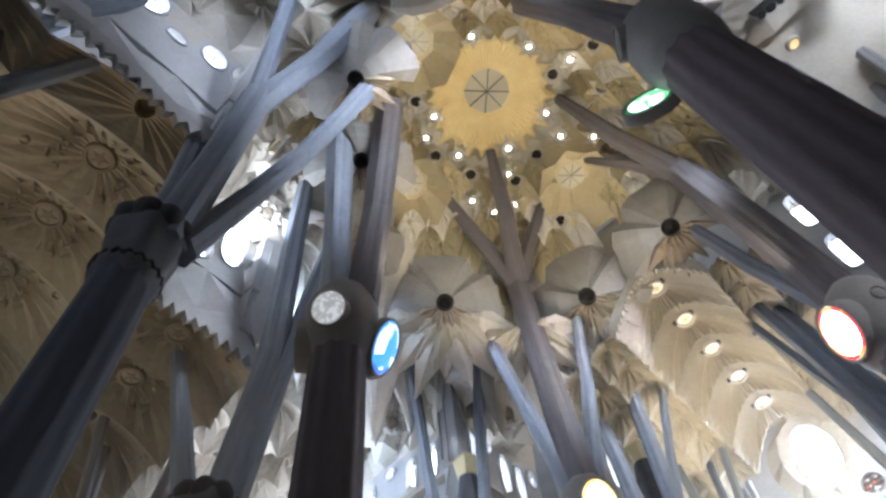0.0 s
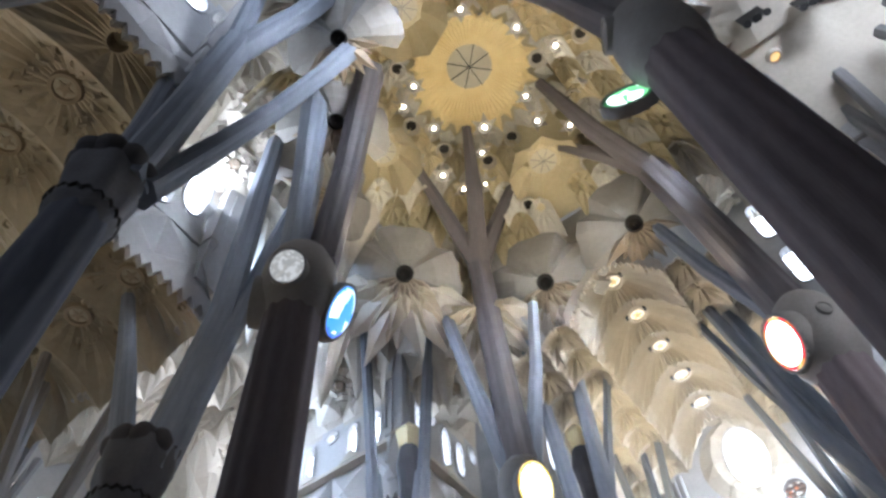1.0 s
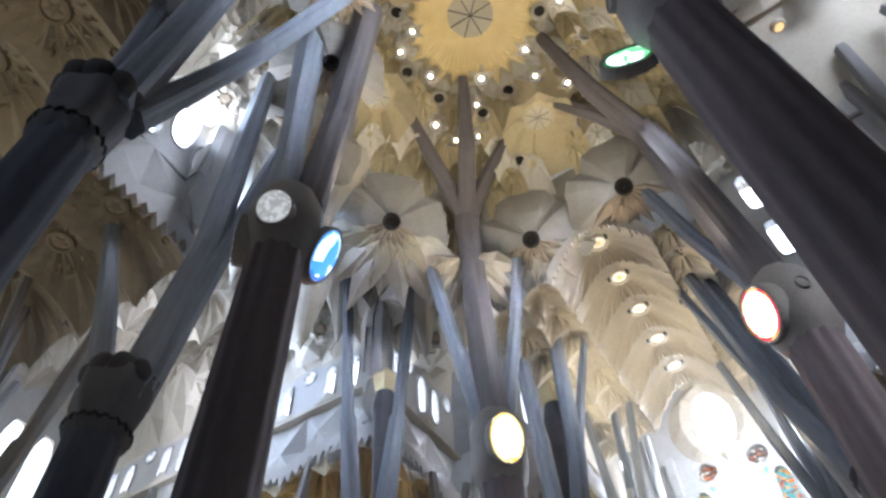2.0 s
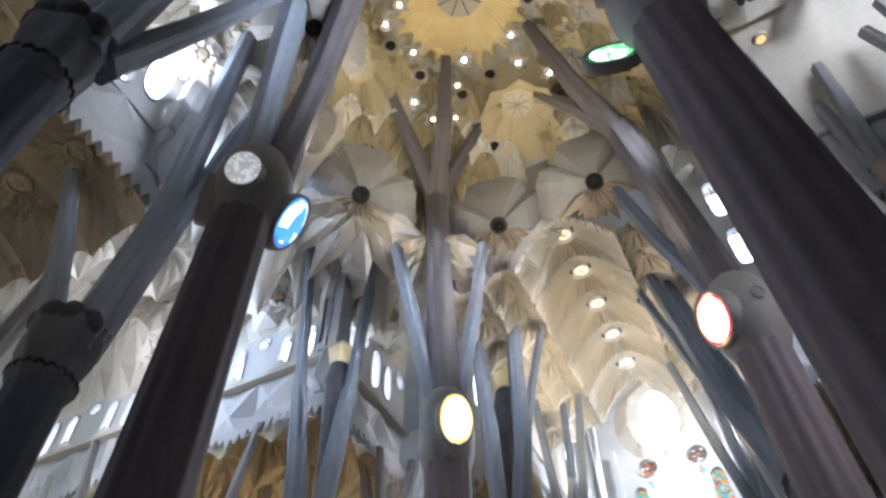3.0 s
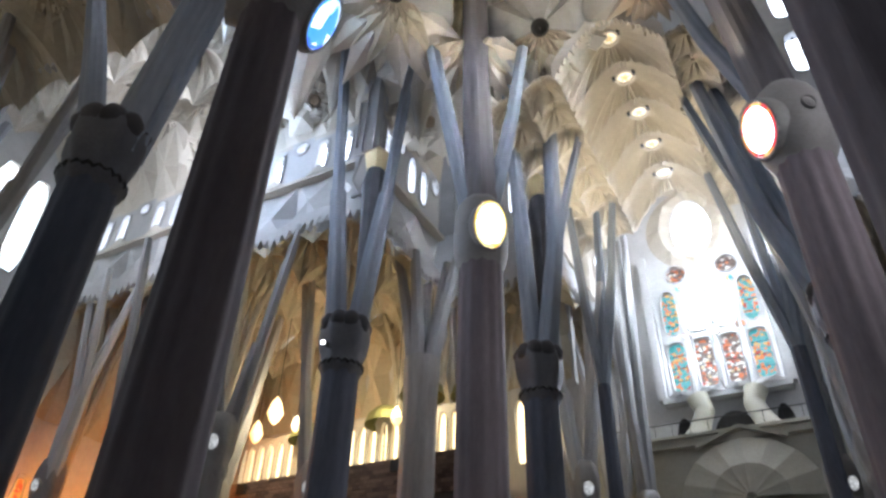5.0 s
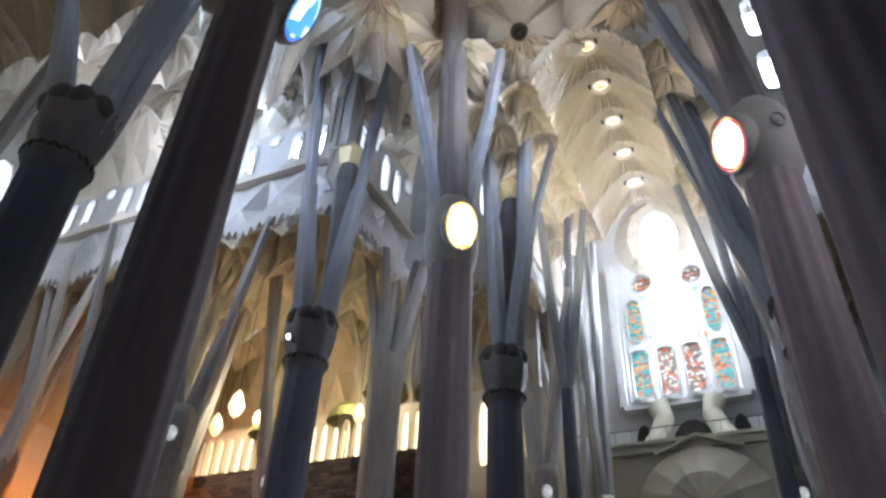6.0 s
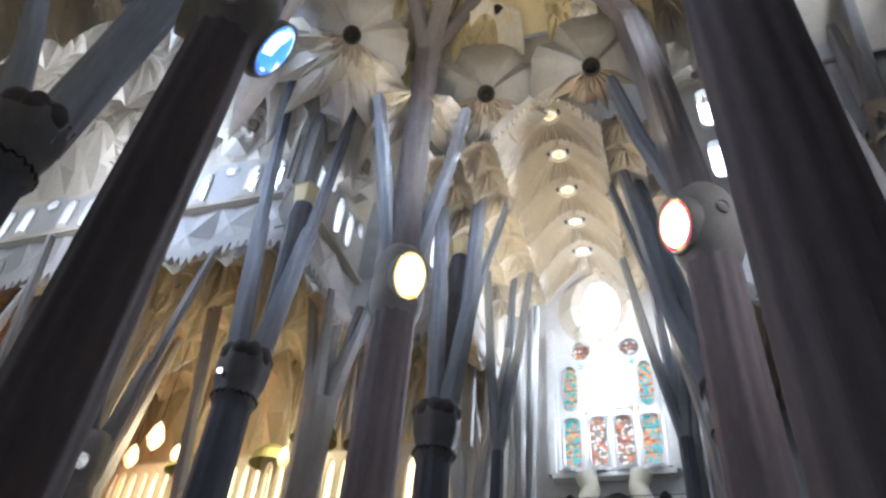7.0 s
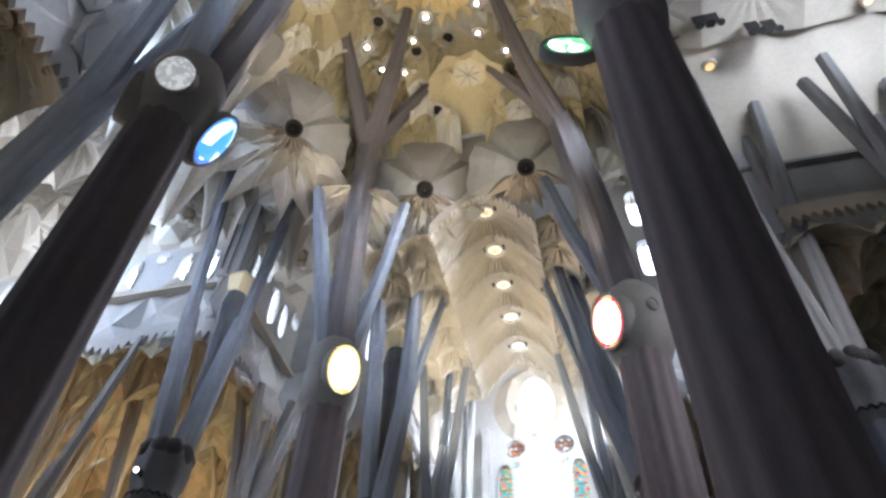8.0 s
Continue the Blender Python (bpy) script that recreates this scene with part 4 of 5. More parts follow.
basalt_column(-20.6, 10.9, 0.98, [
    ([(-20.2, 11.2, 19.5), (-19.5, 11.7, 29), (-18.0, 10.6, 38), (-17.2, 10.1, 43)], [0.75, 0.66, 0.56, 0.5]),
    ([(-20.0, 11.5, 19.5), (-19.0, 12.1, 28), (-18.3, 12.8, 36), (-17.4, 13.2, 41)], [0.5, 0.44, 0.48, 0.5]),
    ([(-21.0, 10.6, 19.5), (-22.0, 9.6, 25), (-23.0, 8.6, 30)], [0.5, 0.42, 0.3])], TREE)
basalt_column(-20.9, 27.1, 0.95, fork(-20.9, 27.1, 1.25, 0.8, 19.5, 30, 42.5), TREE)
basalt_column(-12.7, 34.6, 0.97, [
    ([(-12.9, 34.6, 19.8), (-13.3, 34.5, 28.4), (-13.4, 33.0, 42.0)], [0.56, 0.5, 0.42]),
    ([(-12.3, 34.6, 19.8), (-11.2, 34.5, 27.7), (-10.6, 33.9, 41.5)], [0.62, 0.54, 0.46]),
    ([(-11.3, 34.6, 27.0), (-10.3, 35.0, 32.0), (-9.0, 35.3, 37.4)], [0.36, 0.3, 0.26])], TREE)
basalt_column(2.8, 34.2, 0.9, [
    ([(2.4, 34.2, 19.8), (0.7, 34.4, 26.0), (-1.2, 34.4, 39.5)], [0.6, 0.5, 0.36]),
    ([(2.6, 34.6, 19.8), (1.4, 35.0, 28.0), (-0.2, 35.4, 38.8)], [0.55, 0.45, 0.32]),
    ([(0.9, 34.4, 25.0), (-0.6, 34.9, 31.0), (-1.9, 35.1, 37.2)], [0.36, 0.3, 0.26]),
    ([(3.2, 34.5, 19.8), (3.8, 35.2, 30.0), (4.4, 36.0, 42.0)], [0.55, 0.48, 0.36])], TREE)
east_trees = [basalt_column(10.5, 26.4, 0.95, fork(10.5, 26.4, 1.25, 0.8, 19.5, 30, 42, 0.8), TREE)]
east_trees.append(basalt_column(18.3, 26.4, 0.95, fork(18.3, 26.4, 1.25, 0.8, 19.5, 30, 42, 0.8), TREE))
for c in east_trees:
    for o in c.children:
        if o.name.startswith("branch"):
            o.data.materials[0] = LIMB


def granite_column(x, y, dx=0.7, dy=0.9, z2=30.2, lens=-60, limb=None):
    c = basalt_column(x, y, 0.68, fork(x, y, dx, dy, 15.5, 21.5, z2, 0.5, 0.9), "pale granite tree column with small round lenses", 13.6)
    for o in c.children:
        if o.name.startswith(("shaft", "base")):
            o.data.materials[0] = GRANITE
        elif o.name.startswith("knot"):
            o.data.materials[0] = KNOT
        elif limb is None:
            o.data.materials[0] = LIMB
    for a in (lens,):
        q = radians(a)
        lamp_oval(c, Vector((cos(q) * 0.93, sin(q) * 0.93, 15.0)), (cos(q), sin(q), -0.2), 0.32, 0.4, LENS_DIM, "small round milky lens")
    return c


for x, y in ((-28.6, 27.1), (-36.4, 27.1), (-28.6, 35.4), (-20.9, 42.5), (-36.6, 35.4)):
    granite_column(x, y)
# Limbs near the great window take the tone with light painted in.
for x, y in ((-13.0, 42.2), (-13.0, 50.0), (2.7, 42.0), (2.7, 50.0)):
    granite_column(x, y, limb=LIT_LIMB)
granite_column(-44.2, 28.4, -1.2, 0.6, 30.2, -80, LIT_LIMB)
granite_column(-41.0, 30.6, 0.9, 0.5, 30.2, -60, LIT_LIMB)

stout = thing("stout_column", (-20.9, 35.4, 0), "stout pale granite column parting into five dull limbs", "column")
part("shaft", tube([(0, 0, 0), (0, 0, 12), (0, 0, 19), (0, 0, 22.4)], [1.12, 1.06, 1.02, 1.15], 40, 10, 0.03), GRANITE, stout)
part("base", lathe([(1.5, 0.0), (1.5, 0.4), (1.1, 0.9)], 32), GRANITE, stout)
for ex, ey in ((-1.9, -0.6), (-0.3, -1.2), (1.0, 1.2), (2.3, 0.4), (-0.8, 1.6)):
    part("limb", branch([(0.25 * ex, 0.25 * ey, 21.6), (0.55 * ex, 0.55 * ey, 25.5), (ex, ey, 30.4)], [0.5, 0.4, 0.34]), LIMB, stout)

# ---- end wall with the great window ----
WY = 54.4
tiles, panes = [], []
for i, x in enumerate((-8.05, -5.95, -3.85, -1.75)):
    side = i in (0, 3)
    tiles.append(moved(ring_panel(2.1, 5.2, 0.68, 2.15, 0.7, 32, 5.0), pose(x, WY, 27.9)))
    panes.append((x, 27.9, 0.68, 2.15, 5.0, (GLASS_COOL if side else GLASS_WARM)))
    tiles.append(moved(ring_panel(2.1, 4.7, 0.62 if side else 0.95, 2.1, 0.7, 32, 1.6), pose(x, WY, 32.85)))
    panes.append((x, 32.85, 0.62 if side else 0.95, 2.1, 1.6, GLASS_COOL if side else GLASS_WHITE))
for x in (-7.0, -2.8):
    tiles.append(moved(ring_panel(4.2, 2.6, 0.85, 0.85, 0.7, 32), pose(x, WY, 36.5)))
    panes.append((x, 36.5, 0.85, 0.85, 0.0, GLASS_WARM))
tiles.append(moved(ring_panel(8.4, 6.4, 1.75, 3.1, 0.7, 48), pose(-4.9, WY, 41.0)))
panes.append((-4.95, 41.0, 1.7, 3.1, 0.0, GLASS_WHITE))
tiles += [box(-24, WY, 0, -9.1, WY + 0.7, 60), box(-0.7, WY, 0, 14, WY + 0.7, 60), box(-9.1, WY, 0, -0.7, WY + 0.7, 25.3), box(-9.1, WY, 44.2, -0.7, WY + 0.7, 60)]
tagged(link("wall_end", *join(*tiles), WALLSTONE), "pale stone end wall pierced by a great stained-glass window", "wall", kind="structure")
great = new("window_great")
great.matrix_basis = pose(0, 0, 0)
tagged(great, "great stained-glass window of lancets, roundels and an oval", "window", kind="structure")
for x, z, hw, hh, sq, mat in panes:
    n = 32
    V, F = [], [tuple(range(n))]
    for k in range(n):
        a = 2 * pi * (k + .5) / n
        p = 2 + sq
        r = (abs(cos(a) / hw) ** p + abs(sin(a) / hh) ** p) ** (-1 / p)
        V.append((x + r * cos(a), WY + 0.4, z + r * sin(a)))
    pane = part("pane", (V, F), mat, great, "leaded stained glass bright with daylight")
    part("lead", join(*[box(x - hw, WY + 0.33, z + q * hh - 0.015, x + hw, WY + 0.37, z + q * hh + 0.015) for q in (-0.5, 0.0, 0.5)]), IRON, pane)
    part("window_frame", moved(frame_ring(hw, hh, sq, 0.05, 0.12), pose(x, WY - 0.05, z)), WALLSTONE, great)
V, F = [], []
for i, (ex, ez, yy) in enumerate(((1.75, 3.05, -0.1), (2.6, 3.7, -0.45), (3.9, 4.3, 0.0))):
    for k in range(32):
        a = 2 * pi * k / 32
        V.append((-5.0 + ex * cos(a), WY + yy - (0.3 if k % 4 == 0 else 0) * (i == 1), 41.0 + ez * sin(a)))
for i in (0, 1):
    F += [(i * 32 + k, i * 32 + (k + 1) % 32, (i + 1) * 32 + (k + 1) % 32, (i + 1) * 32 + k) for k in range(32)]
part("sunburst", (V, F), VAULT, great, "folded pale stone burst round the oval")
# Added glowing discs on the solid wall; the white ones spread the glare.
for x, z, r, mat in ((-4.9, 36.0, 0.62, GLASS_WHITE), (-4.9, 30.55, 0.42, GLASS_WHITE), (-7.0, 30.55, 0.36, GLASS_WARM), (-2.8, 30.55, 0.4, GLASS_WARM), (-7.0, 35.0, 0.3, GLASS_COOL), (-2.8, 35.0, 0.3, GLASS_COOL)):
    part("pane", moved(disc(r, r, 24, 0.03), facing((x, WY - 0.06, z), (0, -1, 0))), mat, great, "small glowing disc added on the wall face as a roundel")
    part("window_frame", moved(frame_ring(r, r, 0, 0.1, 0.12), pose(x, WY - 0.04, z)), WALLSTONE, great)
# upright ribs between the lights
for x in (-9.15, -7.0, -4.9, -2.8, -0.65):
    part("mullion", tube([(x, WY - 0.15, 25.4), (x, WY - 0.25, 29), (x, WY - 0.2, 34.5)], [0.22, 0.16, 0.05], 12), WALLSTONE, great)
part("window_sill", join(box(-9.6, WY - 1.1, 24.5, -0.2, WY, 24.95), *[moved(lathe([(1.0, 0), (1.05, 0.3), (0.2, 0.7)], 16), pose(x, WY - 0.4, 24.9)) for x in (-8.05, -5.95, -3.85, -1.75)]), WALLSTONE, great)
part("window_jamb", join(box(-9.9, WY - 0.9, 24.9, -9.3, WY, 38.5), box(-0.5, WY - 0.9, 24.9, 0.1, WY, 38.5)), WALLSTONE, great)

# gallery under the window
gal = thing("window_gallery", (-4.9, WY - 1.6, 20.4), "pale stone gallery with dark arches and glass rail", "gallery")
part("cornice", join(box(-10, -1.7, -0.2, 9, 1.6, 0.35), box(-10.2, -1.95, 0.35, 9.2, 1.6, 0.6)), GALLERY, gal)
part("wall", box(-10, -1.2, -20.4, 9, 1.55, -0.2), GALLERY, gal)
# Flat near-black panels paint the shade of three arched openings.
for x, w in ((-3.5, 0.7), (0.1, 1.6), (3.6, 0.7)):
    V = [(x + w * cos(pi * k / 12), 1.45, 0.9 + 2.2 * sin(pi * k / 12)) for k in range(13)] + [(x - w, 1.45, 0.6), (x + w, 1.45, 0.6)]
    V2 = [(a, 1.35, c) for a, b, c in V]
    part("arch", (V + V2, [tuple(range(15)), tuple(reversed(range(15, 30)))] + [(k, (k + 1) % 15, 15 + (k + 1) % 15, 15 + k) for k in range(15)]), DARK, gal, "flat panel painted dark as a shaded arch")
for s in (-1, 1):
    part("strut", tube([(s * 2.6, -0.4, 0.5), (s * 2.2, 0.0, 1.6), (s * 1.75, 0.4, 3.0), (s * 2.1, 0.7, 4.2)], [0.95, 0.72, 0.7, 0.85], 20), GALLERY, gal, "bone-shaped stone strut")
part("rail", join(box(-9, -1.6, 1.6, 8.5, -1.55, 1.66), *[box(-9 + 1.25 * k, -1.6, 0.6, -8.96 + 1.25 * k, -1.56, 1.6) for k in range(15)]), IRON, gal)
fan = thing("fan_canopy", (-4.4, WY - 3.4, 15.8), "pale stone fan relief of ribbed petals", "canopy")
V, F = [(0, -0.9, 0)], []
for i, (rr, yy) in enumerate(((0.35, -1.5), (2.4, -1.2), (4.6, -0.1))):
    for k in range(25):
        a = pi * k / 24
        V.append((rr * cos(a), yy - (0.05 if k % 3 == 0 else 0.0) * (i + 1) / 2, rr * sin(a) * 0.95))
for k in range(24):
    F.append((0, 1 + k, 2 + k))
    F += [(1 + 25 * i + k, 1 + 25 * (i + 1) + k, 2 + 25 * (i + 1) + k, 2 + 25 * i + k) for i in (0, 1)]
part("shell", (V, F), GALLERY, fan)
part("crest", join(moved(box(-3.2, -0.35, -0.12, 0.0, -0.05, 0.12), pose(0, 0, 5.2, 0, -20, 0)), moved(box(0.0, -0.35, -0.12, 3.2, -0.05, 0.12), pose(0, 0, 5.2, 0, 20, 0))), GALLERY, fan, "low pale gable moulding")

# ---- gallery of the choir, warm lit ----
ch = thing("choir_gallery", (-27, 37.0, 0.45), "brick-fronted choir gallery glowing with warm light", "gallery")
part("floor_slab", box(-12, 0.6, 16.0, 8.2, 7, 16.5), WALLSTONE, ch)
# Glowing box for the bright line along the floor's edge.
part("floor_glow", box(-12, 1.0, 16.52, 8.2, 1.25, 16.72), FOOT, ch, "long warm glowing strip")
part("backing", box(-12, 0.1, 11, 8.2, 0.5, 16.5), MORTAR, ch)
for x in (-9.0, -3.2, 3.4):
    part("speaker", box(x, -0.3, 15.6, x + 0.7, 0.0, 16.3), IRON, ch)
for k in range(22):
    x = -11.4 + 0.92 * k
    part("niche", moved(ring_panel(0.92, 4.4, 0.3, 1.75, 0.4, 24, 1.0), pose(x, 3.0, 18.7)), VAULT, ch)
    # Glowing sheet at the back: the recess's warm light is built in.
    part("niche_glow", box(x - 0.28, 3.5, 16.9, x + 0.28, 3.55, 20.5), CHOIR, ch, "recess panel with its warm light painted as glow")
for x, y, z, r in ((-34.7, 37.8, 22.3, 0.62), (-36.2, 37.8, 20.9, 0.5), (-32.7, 38.0, 21.0, 0.35), (-29.2, 38.0, 20.4, 0.3), (-28.5, 38.6, 22.3, 0.3), (-28.2, 38.0, 19.0, 0.28), (-23.4, 38.0, 22.2, 0.3), (-24.4, 38.3, 20.3, 0.4), (-23.8, 38.8, 19.2, 0.25), (-22.0, 38.4, 23.5, 0.25)):
    lan = thing("hanging_lantern", (x, y, z), "glowing amber glass lantern", "lantern", "choir lanterns")
    part("globe", lathe([(0.02, -r * 1.7), (r * .6, -r * 1.2), (r, -r * .3), (r * .6, r * 1.1), (0.03, r * 1.9)], 20), LANTERN, lan)
    part("cord", box(-0.02, -0.02, r * 1.8, 0.02, 0.02, 30.9 - z), IRON, lan)
for x, y, z in ((-32.6, 39.5, 20.2), (-21.6, 36.8, 20.6), (-26.0, 39.5, 20.4), (-18.8, 38.6, 20.8)):
    sh = thing("olive_canopy", (x, y, z), "dull olive umbrella-shaped canopy over the gallery", "canopy", "olive canopies")
    part("shade", lathe([(1.5, 0.0), (1.3, 0.7), (0.8, 1.2), (0.1, 1.45)], 20), OLIVE, sh)
    part("stem", tube([(0, 0, 0), (0, 0, -3.9)], [0.06, 0.08], 8), IRON, sh)

# gold lantern heads between the limbs
for x, y, z in ((-20.7, 28.0, 33.4), (-12.4, 35.6, 33.8)):
    g = thing("gilded_pinnacle", (x, y, z), "gilded gabled pinnacle over a grey stone stem", "pinnacle", "gilded pinnacles")
    part("head", lathe([(0.7, -0.9), (0.95, 0.3), (0.8, 0.6), (0.02, 1.5)], 6), GOLD, g)
    part("stem", lathe([(0.62, -0.9), (0.85, -2.2), (0.7, -3.4), (0.35, -14)], 10), KNOT_DARK, g)

# amber roundels of the east arm
for x, y, z in ((10.69, 24.7, 44.0), (20.5, 23.0, 45.4)):
    r = thing("amber_roundel", (x, y, z), "small round amber glass light in pale vault", "roundel", "amber roundels")
    part("rim", lathe([(0.3, 0.2), (0.3, -0.1), (0.42, -0.1), (0.5, 0.2)], 24), VAULT, r)
    part("glass", disc(0.31, 0.31, 20, -0.08), LANTERN, r)
for x, y, z in ((10.3, 21.9, 44.2), (11.0, 21.9, 44.2), (13.5, 23.0, 44.2), (14.5, 23.1, 44.2)):
    sp = thing("spotlight", (x, y, z), "black twin spotlight hung under the pale vault", "spotlight", "black spotlights")
    for s in (-1, 1):
        part("head", tube([(0.28 * s, 0, 0), (0.28 * s, -0.25, -0.45)], [0.18, 0.24], 12), IRON, sp)
    part("bracket", box(-0.4, -0.04, 0.0, 0.4, 0.04, 1.4), IRON, sp)

# ---- outer wall of the west aisle with tall windows, far end of the west arm ----
def slit_wall(name, p0, p1, z0, z1, pitch, hw, hh, zc, pane):
    a, b = Vector(p0), Vector(p1)
    length = (b - a).length
    m = pose(a.x, a.y, 0, 0, 0, math.degrees(atan2(b.y - a.y, b.x - a.x)))
    n = max(1, round(length / pitch))
    w = length / n
    g = [box(0, 0, z0, length, 0.6, zc - hh - 0.6), box(0, 0, zc + hh + 0.6, length, 0.6, z1)]
    for i in range(n):
        g.append(moved(ring_panel(w, 2 * hh + 1.2, hw, hh, 0.6, 32, 1.5), pose((i + .5) * w, 0, zc)))
        COUNT["window"] += 1
        wd = new("window_%d" % COUNT["window"])
        wd.matrix_basis = m @ pose((i + .5) * w, 0, zc)
        tagged(wd, "tall window, stained glass bright with daylight, in the choir a painted warm glow", "window", kind="structure")
        part("window_frame", frame_ring(hw, hh, 1.5), WALLSTONE, wd)
        part("pane", box(-hw, 0.35, -hh, hw, 0.38, hh), pane, wd)
    tagged(link(name, *moved(join(*g), m), WALLSTONE), "pale stone wall with tall windows", "wall", kind="structure")


slit_wall("wall_aisle_west", (-35.5, -30), (-35.5, 11.4), 0, 31, 3.9, 0.7, 5.0, 20, GLASS_PALE)
pier = [box(3.4, 34.6, 30.0, 4.3, 35.2, 46), box(6.2, 34.6, 30.0, 7.2, 35.2, 46), box(4.3, 34.6, 30.0, 6.2, 35.2, 35.2), box(4.3, 34.6, 45.2, 6.2, 35.2, 46)]
for x, z, hh in ((5.05, 37.5, 1.75), (5.45, 42.8, 1.95)):
    pier.append(moved(ring_panel(1.9, 4.6 if z < 40 else 5.4, 0.56, hh, 0.6, 32, 2.5), pose(5.25, 34.6, z)))
    COUNT["window"] += 1
    wd = new("window_%d" % COUNT["window"])
    wd.matrix_basis = pose(5.25, 34.6, z)
    tagged(wd, "tall clear window in a stone pier, bright with daylight", "window", kind="structure")
    part("window_frame", frame_ring(0.56, hh, 2.5), WALLSTONE, wd)
    part("mullion", box(-0.03, 0.3, -hh, 0.03, 0.36, hh), IRON, wd)
    part("transom", box(-0.56, 0.3, -0.03, 0.56, 0.36, 0.03), IRON, wd)
tagged(link("wall_pier_east", *join(*pier), WALLSTONE), "pale stone pier pierced by two tall windows", "wall", kind="structure")
tagged(link("backdrop_pier", *box(3.8, 36.2, 34, 6.8, 36.3, 45.5), SKYGLOW), "bright daylight outside the windows", "sky", kind="structure")
# Choir panes are glow strips for a warm-lit wall, no daylight behind.
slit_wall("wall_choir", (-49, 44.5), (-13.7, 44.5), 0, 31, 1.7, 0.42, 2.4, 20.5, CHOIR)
slit_wall("wall_arm_west", (-52, 11.5), (-52, 28), 0, 27, 2.7, 0.5, 5.0, 17, GLASS_FIRE)
slit_wall("wall_arm_west_upper", (-52.1, 11.5), (-52.1, 28), 27, 46, 2.7, 0.95, 4.5, 36, GLASS_PALE)
slit_wall("wall_choir_end", (-49, 28.2), (-49, 44.4), 0, 31, 2.7, 0.5, 4.0, 13, GLASS_FIRE)
for x, y in ((-28.6, 10.9), (-36.4, 10.9), (-28.6, 3.0), (-20.6, -5.4), (-28.6, -5.4)):
    granite_column(x, y)


def palm_column(x, y, h, spread, lean):
    """A slim stone palm: a stem that parts into splayed limbs under the low vault."""
    c = thing("palm_column", (x, y, 0), "slim tan stone column with splayed palm limbs", "column", "slim palm columns")
    part("stem", tube([(0, 0, 0), (lean * .4, 0, h * .5), (lean, 0, h)], [0.42, 0.34, 0.3], 16, 6, 0.06), VAULT_TAN, c)
    for k in range(4):
        a = 2 * pi * k / 4 + 0.5
        part("limb", tube([(lean, 0, h - 0.3), (lean + spread * .4 * cos(a), spread * .4 * sin(a), h + (30 - h) * .6), (lean + spread * cos(a), spread * sin(a), 30.2)], [0.28, 0.2, 0.16], 12, 6, 0.06), VAULT_TAN, c)
    part("crown", moved(lathe([(0.3, -1.6), (0.6, -0.7), (1.3, 0.0), (2.1, 0.45)], 18, 0.22), pose(lean, 0, 30.0)), VAULT_TAN, c, "folded tan palm crown")


for x, y, h, sp, ln in ((-24.9, 31.5, 20, 1.9, 0.3), (-46.5, 30.5, 19, 2.2, 0.4), (-43.2, 33.0, 20, 2.0, 0.2), (-39.2, 31.6, 21, 2.0, -0.2), (-46.0, 37.0, 20, 2.0, 0.1), (-32.6, 31.0, 21, 1.8, -0.2), (-30.0, 39.5, 22, 1.7, 0.2), (-26.0, 41.0, 22, 1.7, 0.1), (-22.4, 40.5, 21, 1.7, -0.2), (-34.0, 40.0, 22, 1.7, 0.3), (-39.5, 32.0, 20, 1.8, 0.0), (-18.0, 41.6, 22, 1.7, 0.0), (-43.0, 38.0, 20, 1.8, 0.2)):
    palm_column(x, y, h, sp, ln)


# flared stone trumpets at the springing of the transept shells
trumpet0 = None
for x, y, z in ((-9.0, 35.3, 38.6), (-1.95, 35.1, 38.6), (-9.0, 42.6, 38.6), (-1.95, 42.4, 38.6)):
    if trumpet0 is None:
        trumpet0 = thing("stone_trumpet", (x, y, z), "cream fluted stone trumpet flaring under the vault", "trumpet", "stone trumpets of the transept")
        part("flare", lathe([(0.24, -2.2), (0.34, -1.2), (0.6, -0.3), (1.0, 0.35), (1.5, 0.75)], 20, 0.16), VAULT, trumpet0)
    else:
        copy_thing(trumpet0, pose(x, y, z))
# slender limbs that carry the far trumpets
for x, y, tx, ty in ((-11.3, 42.9, -9.0, 42.6), (0.6, 42.6, -1.95, 42.4)):
    limb = thing("forked_shaft", (x, y, 0), "slim grey stone shaft forking under the transept vault", "column", "forked shafts of the transept")
    part("shaft", tube([(0, 0, 0), (0, 0, 22)], [0.5, 0.42], 20, 8, 0.05), BASALT, limb)
    for ex, ey, ez in ((tx - x, ty - y, 36.6), (0.3 * (tx - x), 1.1, 38.4), (0.5 * (x - tx), -0.8, 38.4)):
        part("branch", branch([(0, 0, 21.6), (0.55 * ex, 0.5 * ey, 29), (ex, ey, ez)], [0.36, 0.32, 0.25]), BRANCH, limb)

# slim shafts that flank the great window
for x, y in ((-10.9, 49.4), (0.9, 47.0)):
    granite_column(x, y, 0.3, 0.35, 38.5)

# bricks of the choir gallery's front
brick_mesh = None
for r in range(9):
    for k in range(33):
        if brick_mesh is None:
            b0 = link("brick", *box(0, 0, 0, 0.59, 0.14, 0.24), BRICK, ch)
            brick_mesh = b0.data
        else:
            b0 = new("brick", brick_mesh)
            b0.parent = ch
        b0.location = (-12 + 0.61 * k + (0.3 if r % 2 else 0.0), -0.035 - 0.02 * random.random(), 14.0 + 0.275 * r)

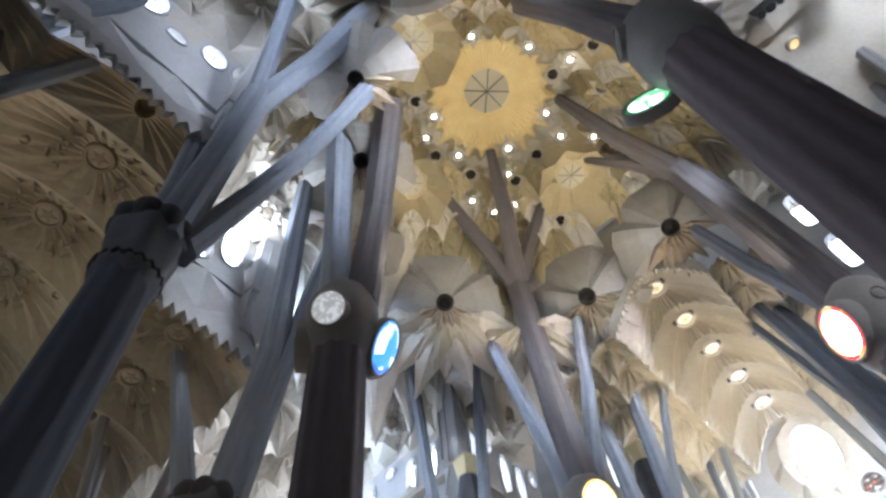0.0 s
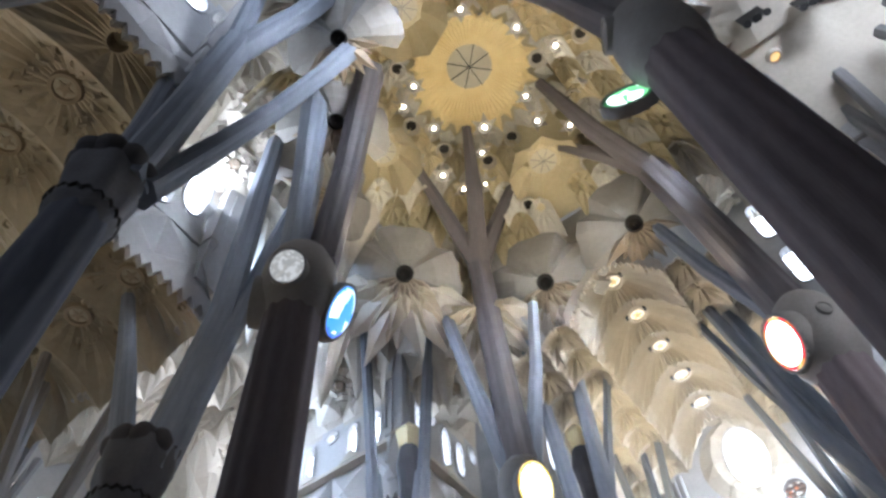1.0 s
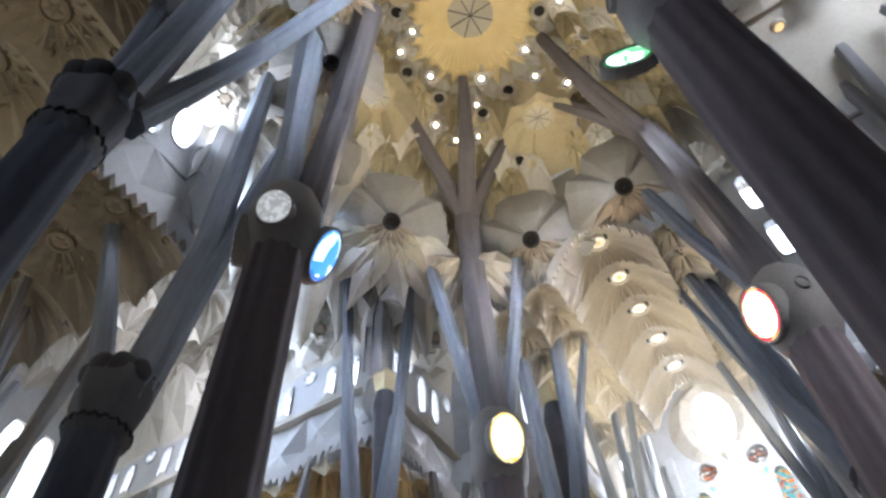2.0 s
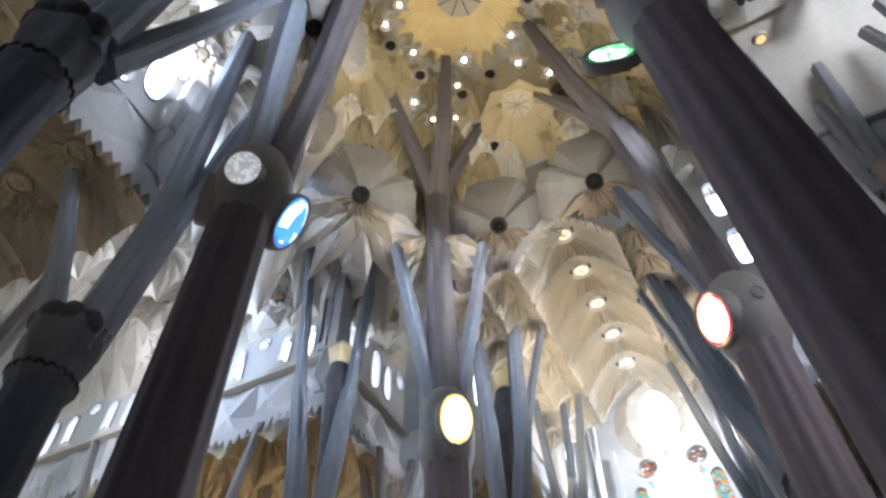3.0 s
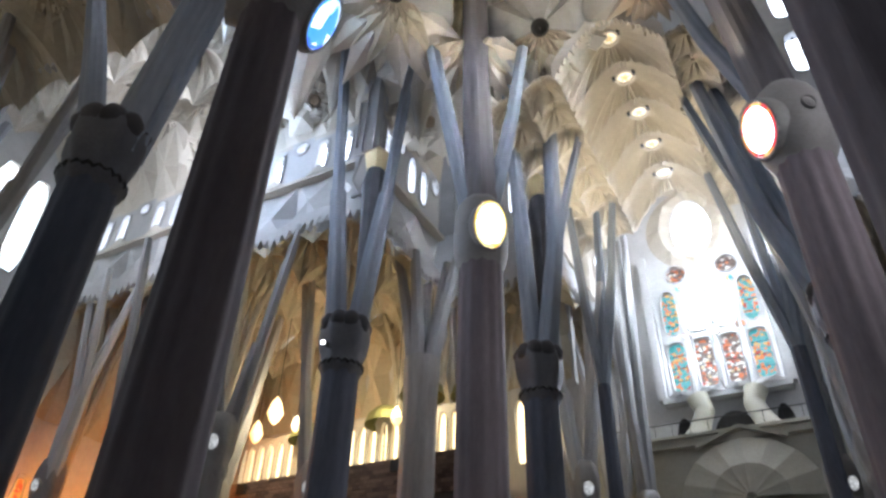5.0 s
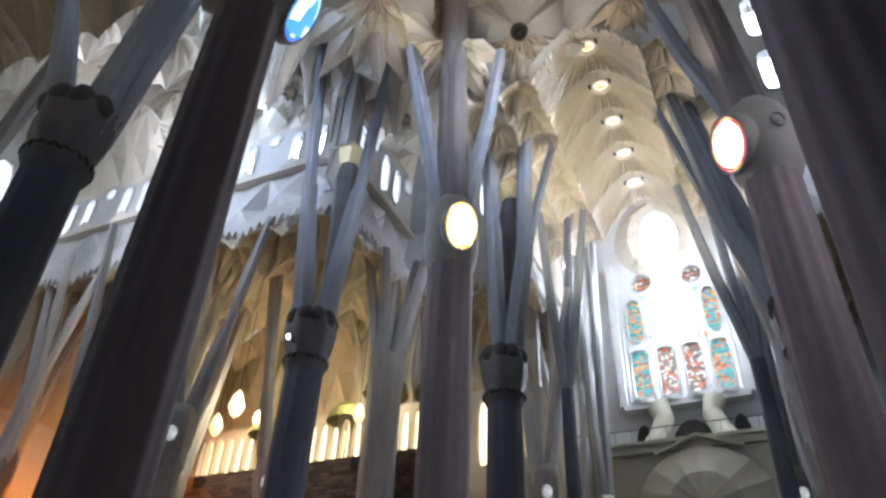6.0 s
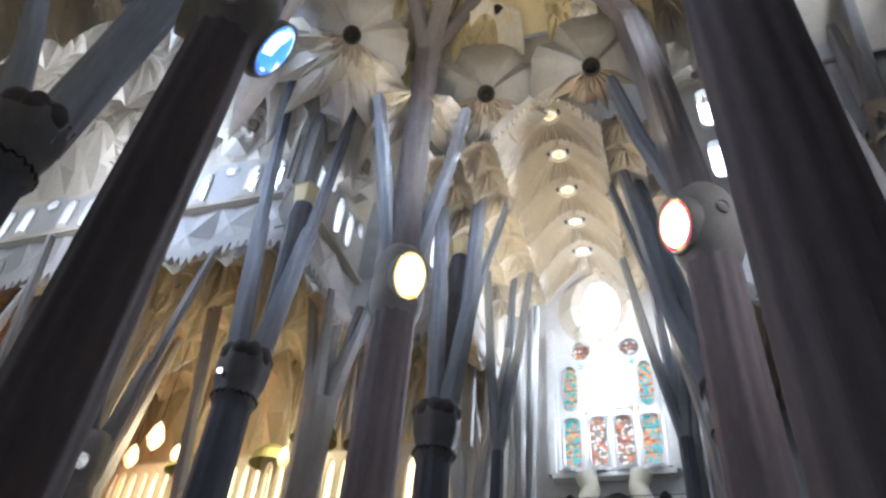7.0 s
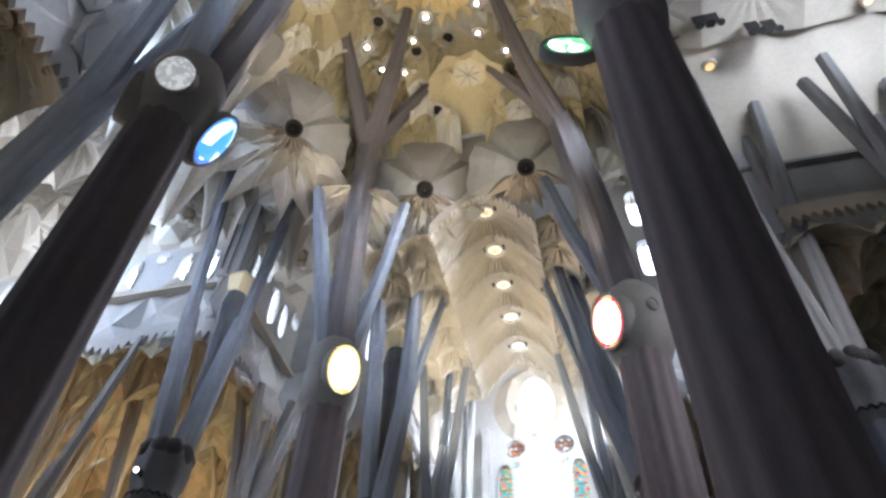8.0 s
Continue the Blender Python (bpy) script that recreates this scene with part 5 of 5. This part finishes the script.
# folded relief on the plain walls behind the choir
for nm, p0, p1, z0, z1 in (("wall_relief_choir", (-49, 44.1), (-13.8, 44.1), 23.6, 30.4), ("wall_relief_end", (-48.6, 28.3), (-48.6, 44.3), 20.8, 30.4)):
    a, b = Vector(p0), Vector(p1)
    m = pose(a.x, a.y, 0, 0, 0, math.degrees(atan2(b.y - a.y, b.x - a.x)))
    tagged(link(nm, *moved(facet_wall((b - a).length, z0, z1, -0.6, 2.2), m), VAULT_TAN), "tan folded stone relief under the low vault", "wall", kind="structure")

# stone drops that hang between the limbs
drop0 = None
for x, y, z, k in ((-18.6, 29.6, 37.4, 1.0), (-17.2, 31.8, 36.8, 0.9), (-19.9, 30.6, 38.6, 0.8), (-16.0, 29.0, 38.4, 0.7), (-23.4, 25.8, 38.0, 0.8), (-21.6, 20.8, 33.5, 1.5), (-25.6, 22.4, 36.0, 1.2), (-10.2, 31.0, 36.4, 0.7), (-18.4, 18.0, 38.0, 1.0), (-24.5, 17.0, 37.0, 1.2), (-29.0, 24.0, 37.0, 1.1)):
    if drop0 is None:
        drop0 = thing("stone_drop", (x, y, z), "cream pointed stone drop hanging from the vault", "stone drop", "stone drops")
        part("cone", lathe([(0.02, -1.6), (0.35, -0.2), (0.6, 1.2), (1.0, 3.2), (1.7, 5.4), (2.4, 7.4)], 14, 0.3), VAULT, drop0)
    else:
        copy_thing(drop0, pose(x, y, z, 0, 0, 40 * x) @ Matrix.Scale(k, 4))

# blue window of the far aisle, dull roundels of the east vault, a small bright spotlight
slit_wall("wall_aisle_end_east", (8.4, 50.0), (12.6, 50.0), 0, 31, 4.2, 0.6, 4.6, 25.8, GLASS_BLUE)
for x, y in ((6.4, 42.2), (6.2, 46.5), (6.4, 50.0)):
    roundel(x, y, 30.35, False)
sp = thing("spotlight", (-21.0, 25.5, 18.9), "small bright white spotlight fixed to a column knot", "spotlight")
part("head", tube([(0, 0.35, 0.1), (0, 0.0, 0.0)], [0.1, 0.14], 14), IRON, sp)
part("glass", moved(disc(0.12, 0.12, 16, 0.05), facing((0, -0.02, 0), (0.4, -1, -0.4))), LENS_WHITE, sp, "glowing white glass")
part("bracket", box(-0.04, 0.2, -0.1, 0.04, 0.75, 0.02), IRON, sp)
